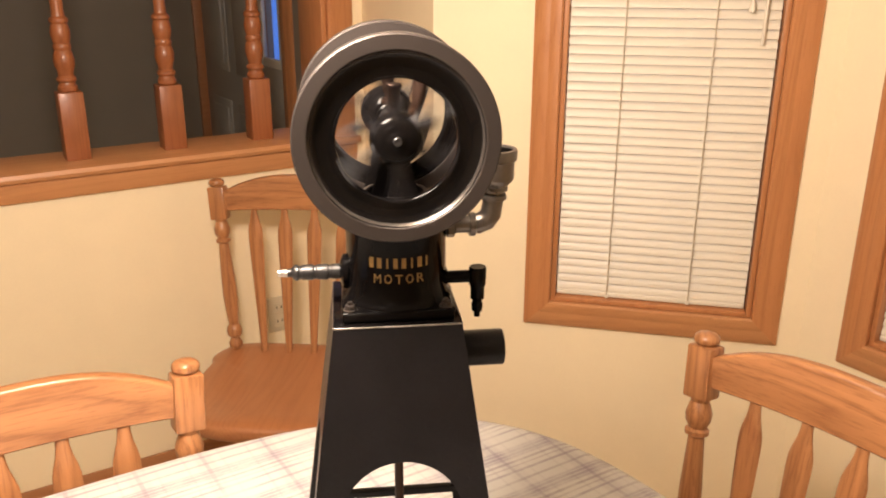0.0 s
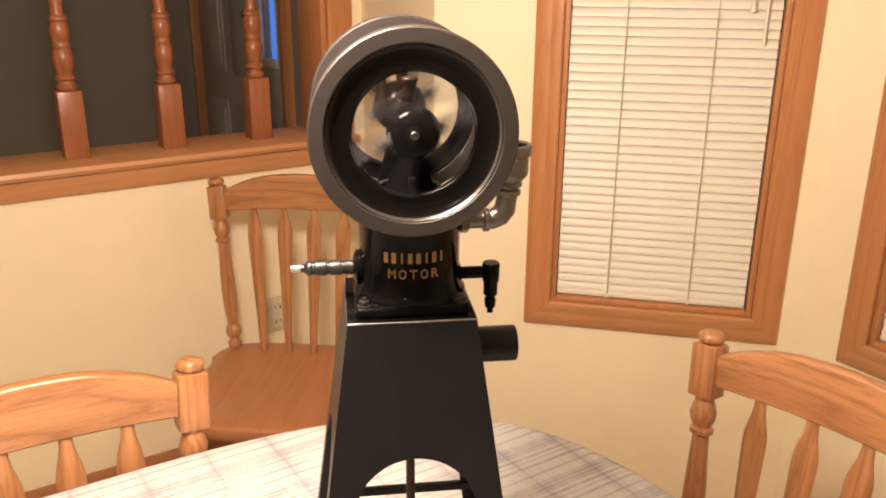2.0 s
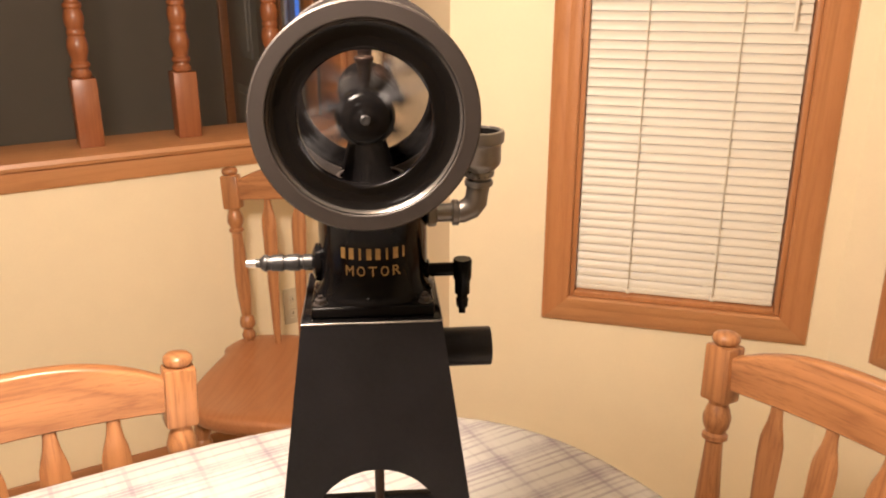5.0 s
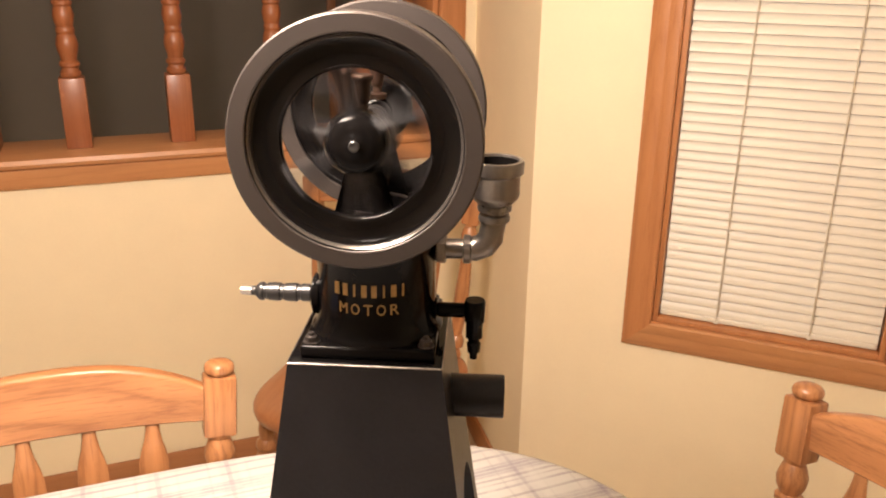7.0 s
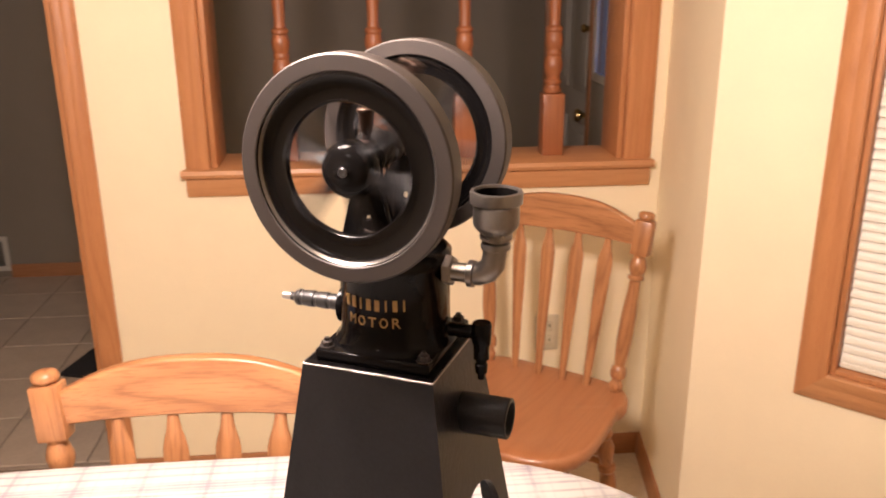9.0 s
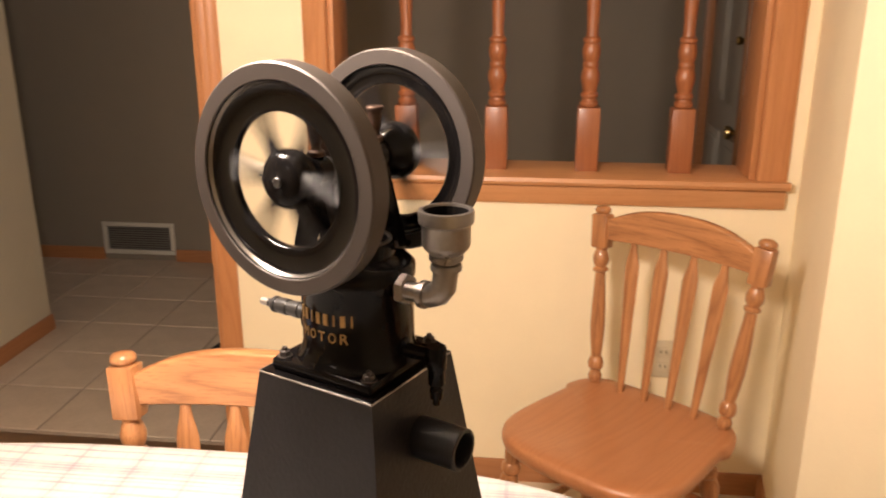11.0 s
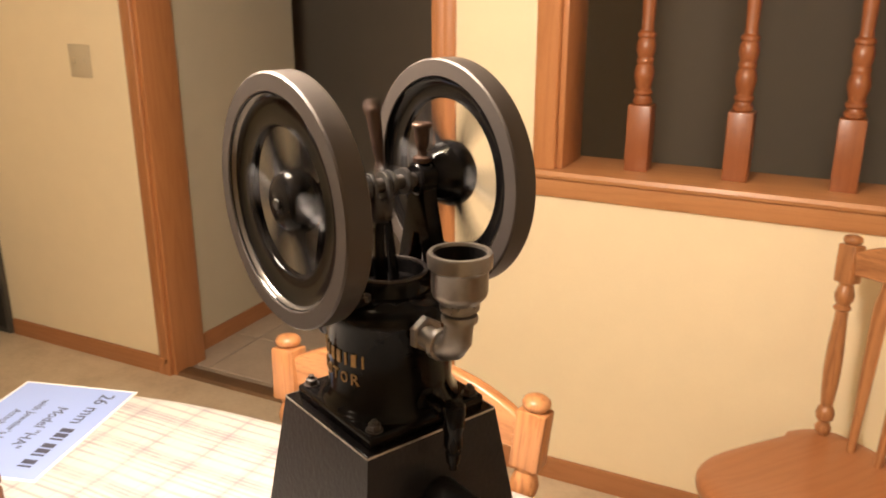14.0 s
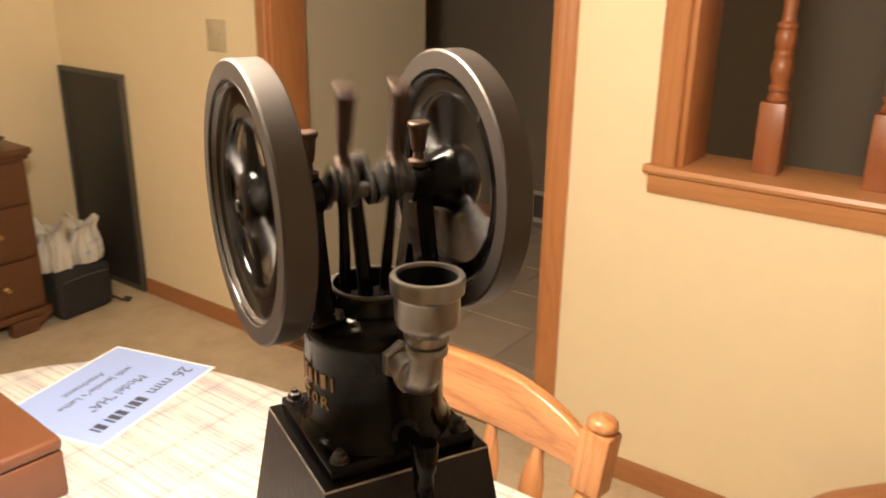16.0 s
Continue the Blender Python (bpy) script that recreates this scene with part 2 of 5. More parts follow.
def plaid():
    """Woven cotton: off-white ground, thin plum and grey lines in groups both ways."""
    m, n, l, p = material("plaid_cotton")
    tc = n.new("ShaderNodeTexCoord")
    warp = n.new("ShaderNodeTexNoise")
    warp.inputs["Scale"].default_value, warp.inputs["Detail"].default_value = 5.0, 2.0
    l.new(tc.outputs["Object"], warp.inputs["Vector"])
    sep = n.new("ShaderNodeSeparateXYZ")
    l.new(tc.outputs["Object"], sep.inputs[0])
    wob = math_node(n, l, 'MULTIPLY', math_node(n, l, 'SUBTRACT', warp.outputs["Fac"], 0.5), 0.012)
    thread = noise_tex(n, l, coords(n, l, (1, 1, 1)), 420, 3, 0.7)
    patch = noise_tex(n, l, coords(n, l), 14, 4, 0.6)

    def line(x, period, at, width):
        f = math_node(n, l, 'FRACT', math_node(n, l, 'ADD', math_node(n, l, 'DIVIDE', x, period), at))
        d = math_node(n, l, 'ABSOLUTE', math_node(n, l, 'SUBTRACT', f, 0.5))
        s = math_node(n, l, 'SUBTRACT', 1.0, math_node(n, l, 'DIVIDE', d, width / period / 2))
        return math_node(n, l, 'MINIMUM', math_node(n, l, 'MAXIMUM', math_node(n, l, 'MULTIPLY', s, 2.5), 0.0), 1.0)

    col = mixed(n, l, patch, (0.52, 0.505, 0.465), (0.58, 0.565, 0.53))
    PLUM, GREY, WHITE = (0.205, 0.162, 0.215), (0.225, 0.185, 0.205), (0.58, 0.565, 0.53)
    # stripes along the table in grouped bands, then single lines across it
    along_x = ((0.94, 0.027, PLUM, 0.62), (0.86, 0.0030, WHITE, 0.6), (0.94, 0.0030, WHITE, 0.6), (1.02, 0.0030, WHITE, 0.5),
               (0.16, 0.0058, GREY, 0.60), (0.27, 0.0040, GREY, 0.38), (0.40, 0.0060, PLUM, 0.58), (0.62, 0.0060, GREY, 0.55))
    across = ((0.07, 0.0300, PLUM, 0.20), (0.07, 0.0070, PLUM, 0.40), (0.36, 0.0040, GREY, 0.18), (0.80, 0.0040, GREY, 0.14))
    worn = math_node(n, l, 'MINIMUM', math_node(n, l, 'MAXIMUM', math_node(n, l, 'MULTIPLY_ADD', noise_tex(n, l, coords(n, l), 22, 4, 0.65), 3.0, -0.70), 0.35), 1.0)
    for axis, period, lines in ((1, 0.086, along_x), (0, 0.088, across)):
        x = math_node(n, l, 'ADD', sep.outputs[axis], wob)
        for at, width, tint, w in lines:
            f = math_node(n, l, 'MULTIPLY', line(x, period, at, width), w)
            f = math_node(n, l, 'MULTIPLY', f, worn)
            col = mixed(n, l, f, col, tint)
    col = mixed(n, l, math_node(n, l, 'MULTIPLY', thread, 0.16), col, (0.48, 0.43, 0.36))
    l.new(col, p.inputs["Base Color"])
    p.inputs["Roughness"].default_value = 0.85
    # weave, puckers and long soft creases
    crease = noise_tex(n, l, coords(n, l, (9, 3.5, 1)), 1.0, 3, 0.5)
    h = math_node(n, l, 'ADD', math_node(n, l, 'MULTIPLY', thread, 0.06), math_node(n, l, 'MULTIPLY', patch, 0.25))
    h = math_node(n, l, 'ADD', h, math_node(n, l, 'MULTIPLY', crease, 1.6))
    bump(n, l, p, h, 0.55, 0.006)
    return m


def pane_glass():
    m, n, l, p = material("dusk_glass")
    p.inputs["Base Color"].default_value = (0.9, 0.95, 1, 1)
    p.inputs["Roughness"].default_value = 0.03
    p.inputs["Transmission Weight"].default_value = 1.0
    return m


def dusk():
    m, n, l, p = material("dusk_sky_backdrop")
    v = coords(n, l)
    c = ramp(n, l, noise_tex(n, l, v, 0.6, 2), [(0.3, (0.05, 0.16, 0.60)), (0.7, (0.10, 0.26, 0.85))])
    l.new(c, p.inputs["Emission Color"])
    p.inputs["Base Color"].default_value = (0, 0, 0, 1)
    p.inputs["Emission Strength"].default_value = 1.3
    return m


VINYL, TILE, PLAID, GLASS, DUSK = vinyl_floor(), tile_clay(), plaid(), pane_glass(), dusk()


# ---- mesh helpers ----
def mesh_of(bm, name, mat, smooth=35):
    me = bpy.data.meshes.new(name)
    bmesh.ops.recalc_face_normals(bm, faces=bm.faces)
    for e in bm.edges:
        if len(e.link_faces) == 2 and e.calc_face_angle(0) > radians(smooth):
            e.smooth = False
    for f in bm.faces:
        f.smooth = True
    bm.to_mesh(me)
    bm.free()
    me.materials.append(mat)
    return me


def part(name, bm, mat, parent, label="", m=None, smooth=35):
    ob = new(name, mesh_of(bm, name, mat, smooth))
    ob.parent = parent
    if m is not None:
        ob.matrix_basis = m
    return tagged(ob, label)


def thing(name, m, label, category, group="", kind=""):
    ob = new(name)
    ob.empty_display_size = 0.05
    ob.matrix_basis = m
    return tagged(ob, label, category, group, kind)


def solo(name, bm, mat, label="", category="", kind="", m=None, smooth=35):
    ob = new(name, mesh_of(bm, name, mat, smooth))
    if m is not None:
        ob.matrix_basis = m
    return tagged(ob, label, category, "", kind)


def box(bm, lo, hi, bevel=0.0, seg=2, m=None):
    r = bmesh.ops.create_cube(bm, size=1.0)
    vs = r["verts"]
    for v in vs:
        v.co = Vector([lo[i] + (v.co[i] + 0.5) * (hi[i] - lo[i]) for i in range(3)])
    if bevel:
        es = list({e for v in vs for e in v.link_edges})
        r = bmesh.ops.bevel(bm, geom=es, offset=bevel, segments=seg, affect='EDGES', profile=0.5)
        vs = list({v for f in r["faces"] for v in f.verts} | {v for v in vs if v.is_valid})
    if m is not None:
        bmesh.ops.transform(bm, matrix=m, verts=vs)
    return bm


def boxed(lo, hi, bevel=0.0, seg=2, m=None):
    return box(bmesh.new(), lo, hi, bevel, seg, m)


def lathe(bm, profile, seg=24, m=None, closed=False):
    """Turns (radius, z) pairs about z. closed joins the last to the first."""
    rings = []
    for r, z in profile:
        if r < 1e-6:
            rings.append([bm.verts.new((0, 0, z))])
        else:
            rings.append([bm.verts.new((r * math.cos(2 * math.pi * i / seg), r * math.sin(2 * math.pi * i / seg), z)) for i in range(seg)])
    pairs = list(zip(rings, rings[1:])) + ([(rings[-1], rings[0])] if closed else [])
    for a, b in pairs:
        for i in range(seg):
            j = (i + 1) % seg
            if len(a) == 1 and len(b) == 1:
                continue
            if len(a) == 1:
                bm.faces.new((a[0], b[i], b[j]))
            elif len(b) == 1:
                bm.faces.new((a[i], b[0], a[j]))
            else:
                bm.faces.new((a[i], b[i], b[j], a[j]))
    if not closed:
        for ring in (rings[0], rings[-1]):
            if len(ring) > 2:
                bm.faces.new(ring)
    if m is not None:
        bmesh.ops.transform(bm, matrix=m, verts=[v for r in rings for v in r])
    return bm


def turned(profile, seg=24, m=None, closed=False):
    return lathe(bmesh.new(), profile, seg, m, closed)


def along(a, b):
    """A matrix that carries +z onto the way from a to b, with its origin at a."""
    a, b = Vector(a), Vector(b)
    return Matrix.Translation(a) @ (b - a).to_track_quat('Z', 'Y').to_matrix().to_4x4()


def lean(a, b):
    """Tips +z onto the way from a to b with no twist, origin at a."""
    a, b = Vector(a), Vector(b)
    return Matrix.Translation(a) @ Vector((0, 0, 1)).rotation_difference(b - a).to_matrix().to_4x4()


def sweep(bm, points, radii, seg=14):
    """A round tube through points."""
    pts = [Vector(p) for p in points]
    rings = []
    up = Vector((0.123, 0.9, 0.31)).normalized()
    for i, p in enumerate(pts):
        d = (pts[min(i + 1, len(pts) - 1)] - pts[max(i - 1, 0)]).normalized()
        u = d.cross(up).normalized()
        w = d.cross(u)
        r = radii[i] if isinstance(radii, (list, tuple)) else radii
        rings.append([bm.verts.new(p + r * (math.cos(2 * math.pi * k / seg) * u + math.sin(2 * math.pi * k / seg) * w)) for k in range(seg)])
    for a, b in zip(rings, rings[1:]):
        for k in range(seg):
            j = (k + 1) % seg
            bm.faces.new((a[k], b[k], b[j], a[j]))
    bm.faces.new(rings[0])
    bm.faces.new(rings[-1])
    return bm


def prism(bm, outline, lo, hi, axis=1, bevel=0.0, seg=2):
    """An outline of pairs drawn out along an axis (1: pairs are x, z; 2: x, y; 0: y, z)."""
    def at(p, d):
        return {0: (d, p[0], p[1]), 1: (p[0], d, p[1]), 2: (p[0], p[1], d)}[axis]
    a = [bm.verts.new(at(p, lo)) for p in outline]
    b = [bm.verts.new(at(p, hi)) for p in outline]
    k = len(outline)
    fs = [bm.faces.new(a), bm.faces.new(b)] + [bm.faces.new((a[i], a[(i + 1) % k], b[(i + 1) % k], b[i])) for i in range(k)]
    if bevel:
        es = list({e for f in fs[:2] for e in f.edges})
        bmesh.ops.bevel(bm, geom=es, offset=bevel, segments=seg, affect='EDGES', profile=0.5)
    return bm


def lettering(body, size, depth, mat, name, parent, m, label="", spacing=1.0, bend=None, width=None):
    """Raised letters in the built-in font as one mesh, centred; bend rolls them round a cylinder of that radius."""
    cu = bpy.data.curves.new(name, 'FONT')
    cu.body, cu.size, cu.extrude, cu.align_x, cu.align_y, cu.space_character = body, size, depth, 'CENTER', 'CENTER', spacing
    cu.resolution_u = 3
    tmp = bpy.data.objects.new(name, cu)
    scene.collection.objects.link(tmp)
    me = bpy.data.meshes.new_from_object(tmp.evaluated_get(bpy.context.evaluated_depsgraph_get()))
    bpy.data.objects.remove(tmp)
    bm = bmesh.new()
    bm.from_mesh(me)
    bpy.data.meshes.remove(me)
    xs = [v.co.x for v in bm.verts]
    k = width / (max(xs) - min(xs)) if width else 1.0
    for v in bm.verts:
        v.co.x *= k
        if bend:
            a, r = v.co.x / bend, bend + v.co.z
            v.co = Vector((r * math.sin(a), v.co.y, r * math.cos(a) - bend))
    return part(name, bm, mat, parent, label, m)


# ---- structure ----
CEIL = 2.42
FLOOR = -0.018


def run(x0, y0, x1, y1):
    """A wall's frame: x along it (room on the near side, y pointing out of the room), and its length."""
    return pose(x0, y0, 0, 0, 0, math.degrees(math.atan2(y1 - y0, x1 - x0))), math.hypot(x1 - x0, y1 - y0)


def wall(name, x0, y0, x1, y1, holes=(), label="", mat=None, before=0.0, after=0.0, thick=0.13):
    """A wall with rectangular holes (left, right, bottom, top) along its run."""
    m, length = run(x0, y0, x1, y1)
    bm = bmesh.new()
    s = -before
    for a, b, lo, hi in holes:
        box(bm, (s, 0, FLOOR), (a, thick, CEIL))
        if lo > 0:
            box(bm, (a, 0, FLOOR), (b, thick, lo))
        if hi < CEIL:
            box(bm, (a, 0, hi), (b, thick, CEIL))
        s = b
    box(bm, (s, 0, FLOOR), (length + after, thick, CEIL))
    bmesh.ops.remove_doubles(bm, verts=bm.verts, dist=1e-5)
    return solo(name, bm, mat or WALL_PAINT, label or "cream painted plaster wall of the dining nook", "wall", "structure", m)


def base_strip(name, x0, y0, x1, y1, mat, height=0.066):
    m, length = run(x0, y0, x1, y1)
    bm = prism(bmesh.new(), [(0.0, 0.0), (0.0, height), (-0.007, height), (-0.012, height - 0.012), (-0.013, 0.0)], 0, length, axis=0)
    for v in bm.verts:
        v.co.y -= 0.0005
        v.co.z += FLOOR
    return solo(name, bm, mat, "brown-stained wooden baseboard along the wall", "baseboard", "structure", m)


NORTH_Y = 2.40
wall("wall_north", -2.77, NORTH_Y, 1.262, NORTH_Y, [(-1.428 + 2.77, -0.322 + 2.77, 0, 2.06), (0.03 + 2.77, 1.150 + 2.77, 0.893, 2.06)],
     "cream wall with a wide doorway and a railed opening", before=0.12, after=0.12, thick=0.15)
wall("wall_return", 1.262, 2.40, 1.187, 1.889, before=0.1)
BAY = (1.187, 1.889, 1.819, 1.257)
wall("wall_bay_diagonal", *BAY, [(0.300, 0.777, 0.603, 2.0)], "cream wall of the bay with a tall blinded window", after=0.05)
wall("wall_bay_east", 1.819, 1.257, 1.819, -0.243, [(0.165, 1.335, 0.610, 2.0)], "cream wall of the bay with a wide blinded window", before=0.05, after=0.05)
wall("wall_bay_far", 1.819, -0.243, 1.187, -0.875, before=0.05)
wall("wall_east_rear", 1.187, -0.875, 1.187, -4.6, after=0.12)
wall("wall_south", 1.187, -4.6, -2.77, -4.6, before=0.12, after=0.12)
wall("wall_west", -2.77, -4.6, -2.77, 2.40, after=0.0, before=0.12)
wall("wall_hall_side", -1.485, 2.55, -1.485, 3.33, (), "dim cream wall at the side of the hall", HALL_SIDE_DIM_CREAM)
wall("wall_hall_far", -2.6, 4.27, 1.32, 4.27, (), "dim wall at the far side of the hall", HALL_DIM_PAINT, before=0.12, after=0.12)
wall("wall_hall_west", -2.6, 2.55, -2.6, 4.27, (), "dim wall closing the hall", HALL_DIM_PAINT)
wall("wall_foyer_east", 1.32, 4.27, 1.32, 2.55, [(0.004, 1.16, 0, 2.07)], "dim wall with the front door and its sidelight", HALL_DIM_PAINT)

bm = boxed((-2.95, -4.8, FLOOR - 0.05), (2.0, 2.46, FLOOR))
solo("floor", bm, VINYL, "mottled beige sheet floor of the dining room", "floor", "structure")
hall_floor = solo("floor_hall", boxed((-2.75, 2.46, FLOOR - 0.05), (1.5, 4.45, FLOOR - 0.006)), GROUT, "square beige tiles with darker joints", "floor", "structure")
solo("ceiling", boxed((-2.95, -4.8, CEIL), (2.0, 4.45, CEIL + 0.08)), CEILING_PAINT, "white textured ceiling", "ceiling", "structure")
solo("threshold", prism(bmesh.new(), [(2.400, FLOOR), (2.410, FLOOR + 0.009), (2.465, FLOOR + 0.009), (2.478, FLOOR)], -1.426, -0.324, axis=0), THRESHOLD, "dark wooden threshold strip in the doorway", "threshold", "structure")

base_strip("baseboard", -2.29, NORTH_Y, -1.484, NORTH_Y, BASE_OAK_X)
base_strip("baseboard", -0.262, NORTH_Y, 1.262, NORTH_Y, BASE_OAK_X)
base_strip("baseboard", 1.262, 2.40, 1.187, 1.889, BASE_OAK_X)
base_strip("baseboard", *BAY, BASE_OAK_X)
base_strip("baseboard", 1.819, 1.257, 1.819, -0.243, BASE_OAK_X)
base_strip("baseboard", -2.77, -4.6, -2.77, 2.40, BASE_OAK_X)
base_strip("baseboard", -1.485, 2.55, -1.485, 3.33, BASE_OAK_X)
base_strip("baseboard", -2.6, 4.27, -1.735, 4.27, BASE_OAK_X)
base_strip("baseboard", -1.33, 4.27, 1.32, 4.27, BASE_OAK_X)


def strip_profile(w, d):
    """A casing's section: width across, depth towards the room, with eased edges and a shallow groove."""
    return [(0, 0), (0, -d * 0.75), (w * 0.06, -d), (w * 0.40, -d), (w * 0.46, -d * 0.88), (w * 0.52, -d * 0.9), (w * 0.90, -d * 0.7), (w, -d * 0.45), (w, 0)]


def casing_leg(parent, name, x, z0, z1, w, d, mat, flip=False):
    bm = bmesh.new()
    prof = [((w - px) if flip else px, py) for px, py in strip_profile(w, d)]
    a = [bm.verts.new((x + px, py - 0.0005, z0)) for px, py in prof]
    b = [bm.verts.new((x + px, py - 0.0005, z1)) for px, py in prof]
    k = len(prof)
    bm.faces.new(a), bm.faces.new(b)
    for i in range(k):
        bm.faces.new((a[i], a[(i + 1) % k], b[(i + 1) % k], b[i]))
    return part(name, bm, mat, parent)


def mitred_frame(parent, x0, x1, z0, z1, w, d, sides="lrtb"):
    """Picture-frame casing round an opening: inner edge on the opening, mitred corners."""
    prof = strip_profile(w, d)
    for side in sides:
        bm = bmesh.new()
        ends = []
        for e in (0, 1):
            ring = []
            for px, py in prof:
                out = px
                if side == 'l':
                    p = (x0 - out, py, (z0 - out, z1 + out)[e])
                elif side == 'r':
                    p = (x1 + out, py, (z0 - out, z1 + out)[e])
                elif side == 'b':
                    p = ((x0 - out, x1 + out)[e], py, z0 - out)
                else:
                    p = ((x0 - out, x1 + out)[e], py, z1 + out)
                ring.append(bm.verts.new((p[0], p[1] - 0.0005, p[2])))
            ends.append(ring)
        a, b = ends
        k = len(prof)
        bm.faces.new(a), bm.faces.new(b)
        for i in range(k):
            bm.faces.new((a[i], a[(i + 1) % k], b[(i + 1) % k], b[i]))
        part("casing", bm, TRIM_Z if side in "lr" else TRIM_X, parent)


def doorway_trim():
    m, _ = run(-2.77, NORTH_Y, 1.262, NORTH_Y)
    t = thing("trim_doorway", m, "varnished oak casing round the open doorway", "door trim", kind="structure")
    x0, x1 = 1.342, 2.448
    mitred_frame(t, x0, x1, 0.066 + FLOOR, 2.06, 0.056, 0.017, "lrt")
    for x, n in ((x0 - 0.056, "plinth"), (x1, "plinth")):
        part(n, boxed((x, -0.0175, FLOOR), (x + 0.056, -0.0005, 0.066 + FLOOR), 0.002), TRIM_Z, t)
    for lo, hi in (((x0 + 0.0005, -0.004, FLOOR), (x0 + 0.016, 0.154, 2.044)), ((x1 - 0.016, -0.004, FLOOR), (x1 - 0.0005, 0.154, 2.044)), ((x0, -0.004, 2.044), (x1, 0.154, 2.0595))):
        part("jamb", boxed(lo, hi, 0.002), TRIM_Z, t)
    back = thing("trim_hall_side", m @ pose(x0 + x1, 0.15, 0, 0, 0, 180), "varnished oak casing on the hall side of the doorway", "door trim", kind="structure")
    mitred_frame(back, x0, x1, FLOOR, 2.06, 0.056, 0.015, "lrt")


def opening_trim():
    m, _ = run(-2.77, NORTH_Y, 1.262, NORTH_Y)
    t = thing("trim_railed_opening", m, "varnished oak casing, sill and apron of the railed opening", "opening trim", kind="structure")
    x0, x1, z0, z1 = 2.800, 3.920, 0.893, 2.06
    bm = prism(bmesh.new(), [(-0.030, 0.896), (-0.034, 0.905), (-0.030, 0.915), (-0.024, 0.917), (0.190, 0.917), (0.194, 0.905), (0.190, 0.8935), (0.0, 0.8935)], x0 - 0.075, x1 + 0.083, axis=0)
    # the sill's horns stay in front of the wall
    for v in bm.verts:
        if v.co.y > 0.001:
            v.co.x = min(max(v.co.x, x0 + 0.0006), x1 - 0.0006)
    part("sill", bm, TRIM_X, t)
    part("apron", prism(bmesh.new(), [(-0.0005, 0.842), (-0.010, 0.842), (-0.016, 0.856), (-0.017, 0.888), (-0.012, 0.895), (-0.0005, 0.895)], x0 - 0.066, x1 + 0.077, axis=0), TRIM_X, t)
    mitred_frame(t, x0, x1, z0 + 0.09, z1, 0.064, 0.018, "t")
    for x, w, f in ((x0 - 0.064, 0.064, True), (x1, 0.077, False)):
        casing_leg(t, "casing", x, 0.918, z1, w, 0.018, TRIM_Z, f)
    for lo, hi in (((x0 + 0.0005, -0.004, 0.918), (x0 + 0.017, 0.156, z1 - 0.016)), ((x1 - 0.017, -0.004, 0.918), (x1 - 0.0005, 0.156, z1 - 0.016)), ((x0, -0.004, z1 - 0.016), (x1, 0.156, z1 - 0.0005))):
        part("jamb", boxed(lo, hi, 0.002), TRIM_Z, t)


def balustrade():
    t = thing("balustrade", pose(0, 2.485, 0.917), "four turned oak spindles standing on the sill", "railing")
    prof = [(0.021, 0.170), (0.0265, 0.176), (0.027, 0.184), (0.022, 0.190), (0.0215, 0.195), (0.0265, 0.200), (0.0265, 0.206), (0.019, 0.212), (0.020, 0.222),
            (0.0265, 0.236), (0.0285, 0.250), (0.026, 0.264), (0.020, 0.274), (0.024, 0.279), (0.024, 0.285), (0.021, 0.291), (0.0255, 0.305), (0.027, 0.318),
            (0.0245, 0.330), (0.020, 0.338), (0.0255, 0.343), (0.0255, 0.350), (0.0165, 0.356), (0.0150, 0.372), (0.0175, 0.43), (0.0205, 0.50), (0.0195, 0.57)]
    full = prof + [(r, 1.125 - z) for r, z in reversed(prof)]
    bm = turned([(r * (0.90 if r > 0.02 else 0.97), z) for r, z in full], 20)
    box(bm, (-0.030, -0.030, 0.0), (0.030, 0.030, 0.172), 0.003)
    box(bm, (-0.030, -0.030, 0.953), (0.030, 0.030, 1.125), 0.003)
    first = part("baluster", bm, SPINDLE_OAK, t)
    for i, x in enumerate((0.225, 0.472, 0.719, 0.966)):
        ob = first if i == 0 else new("baluster", first.data)
        ob.parent = t
        ob.matrix_basis = pose(x, 0, 0, 0, 0, 0)


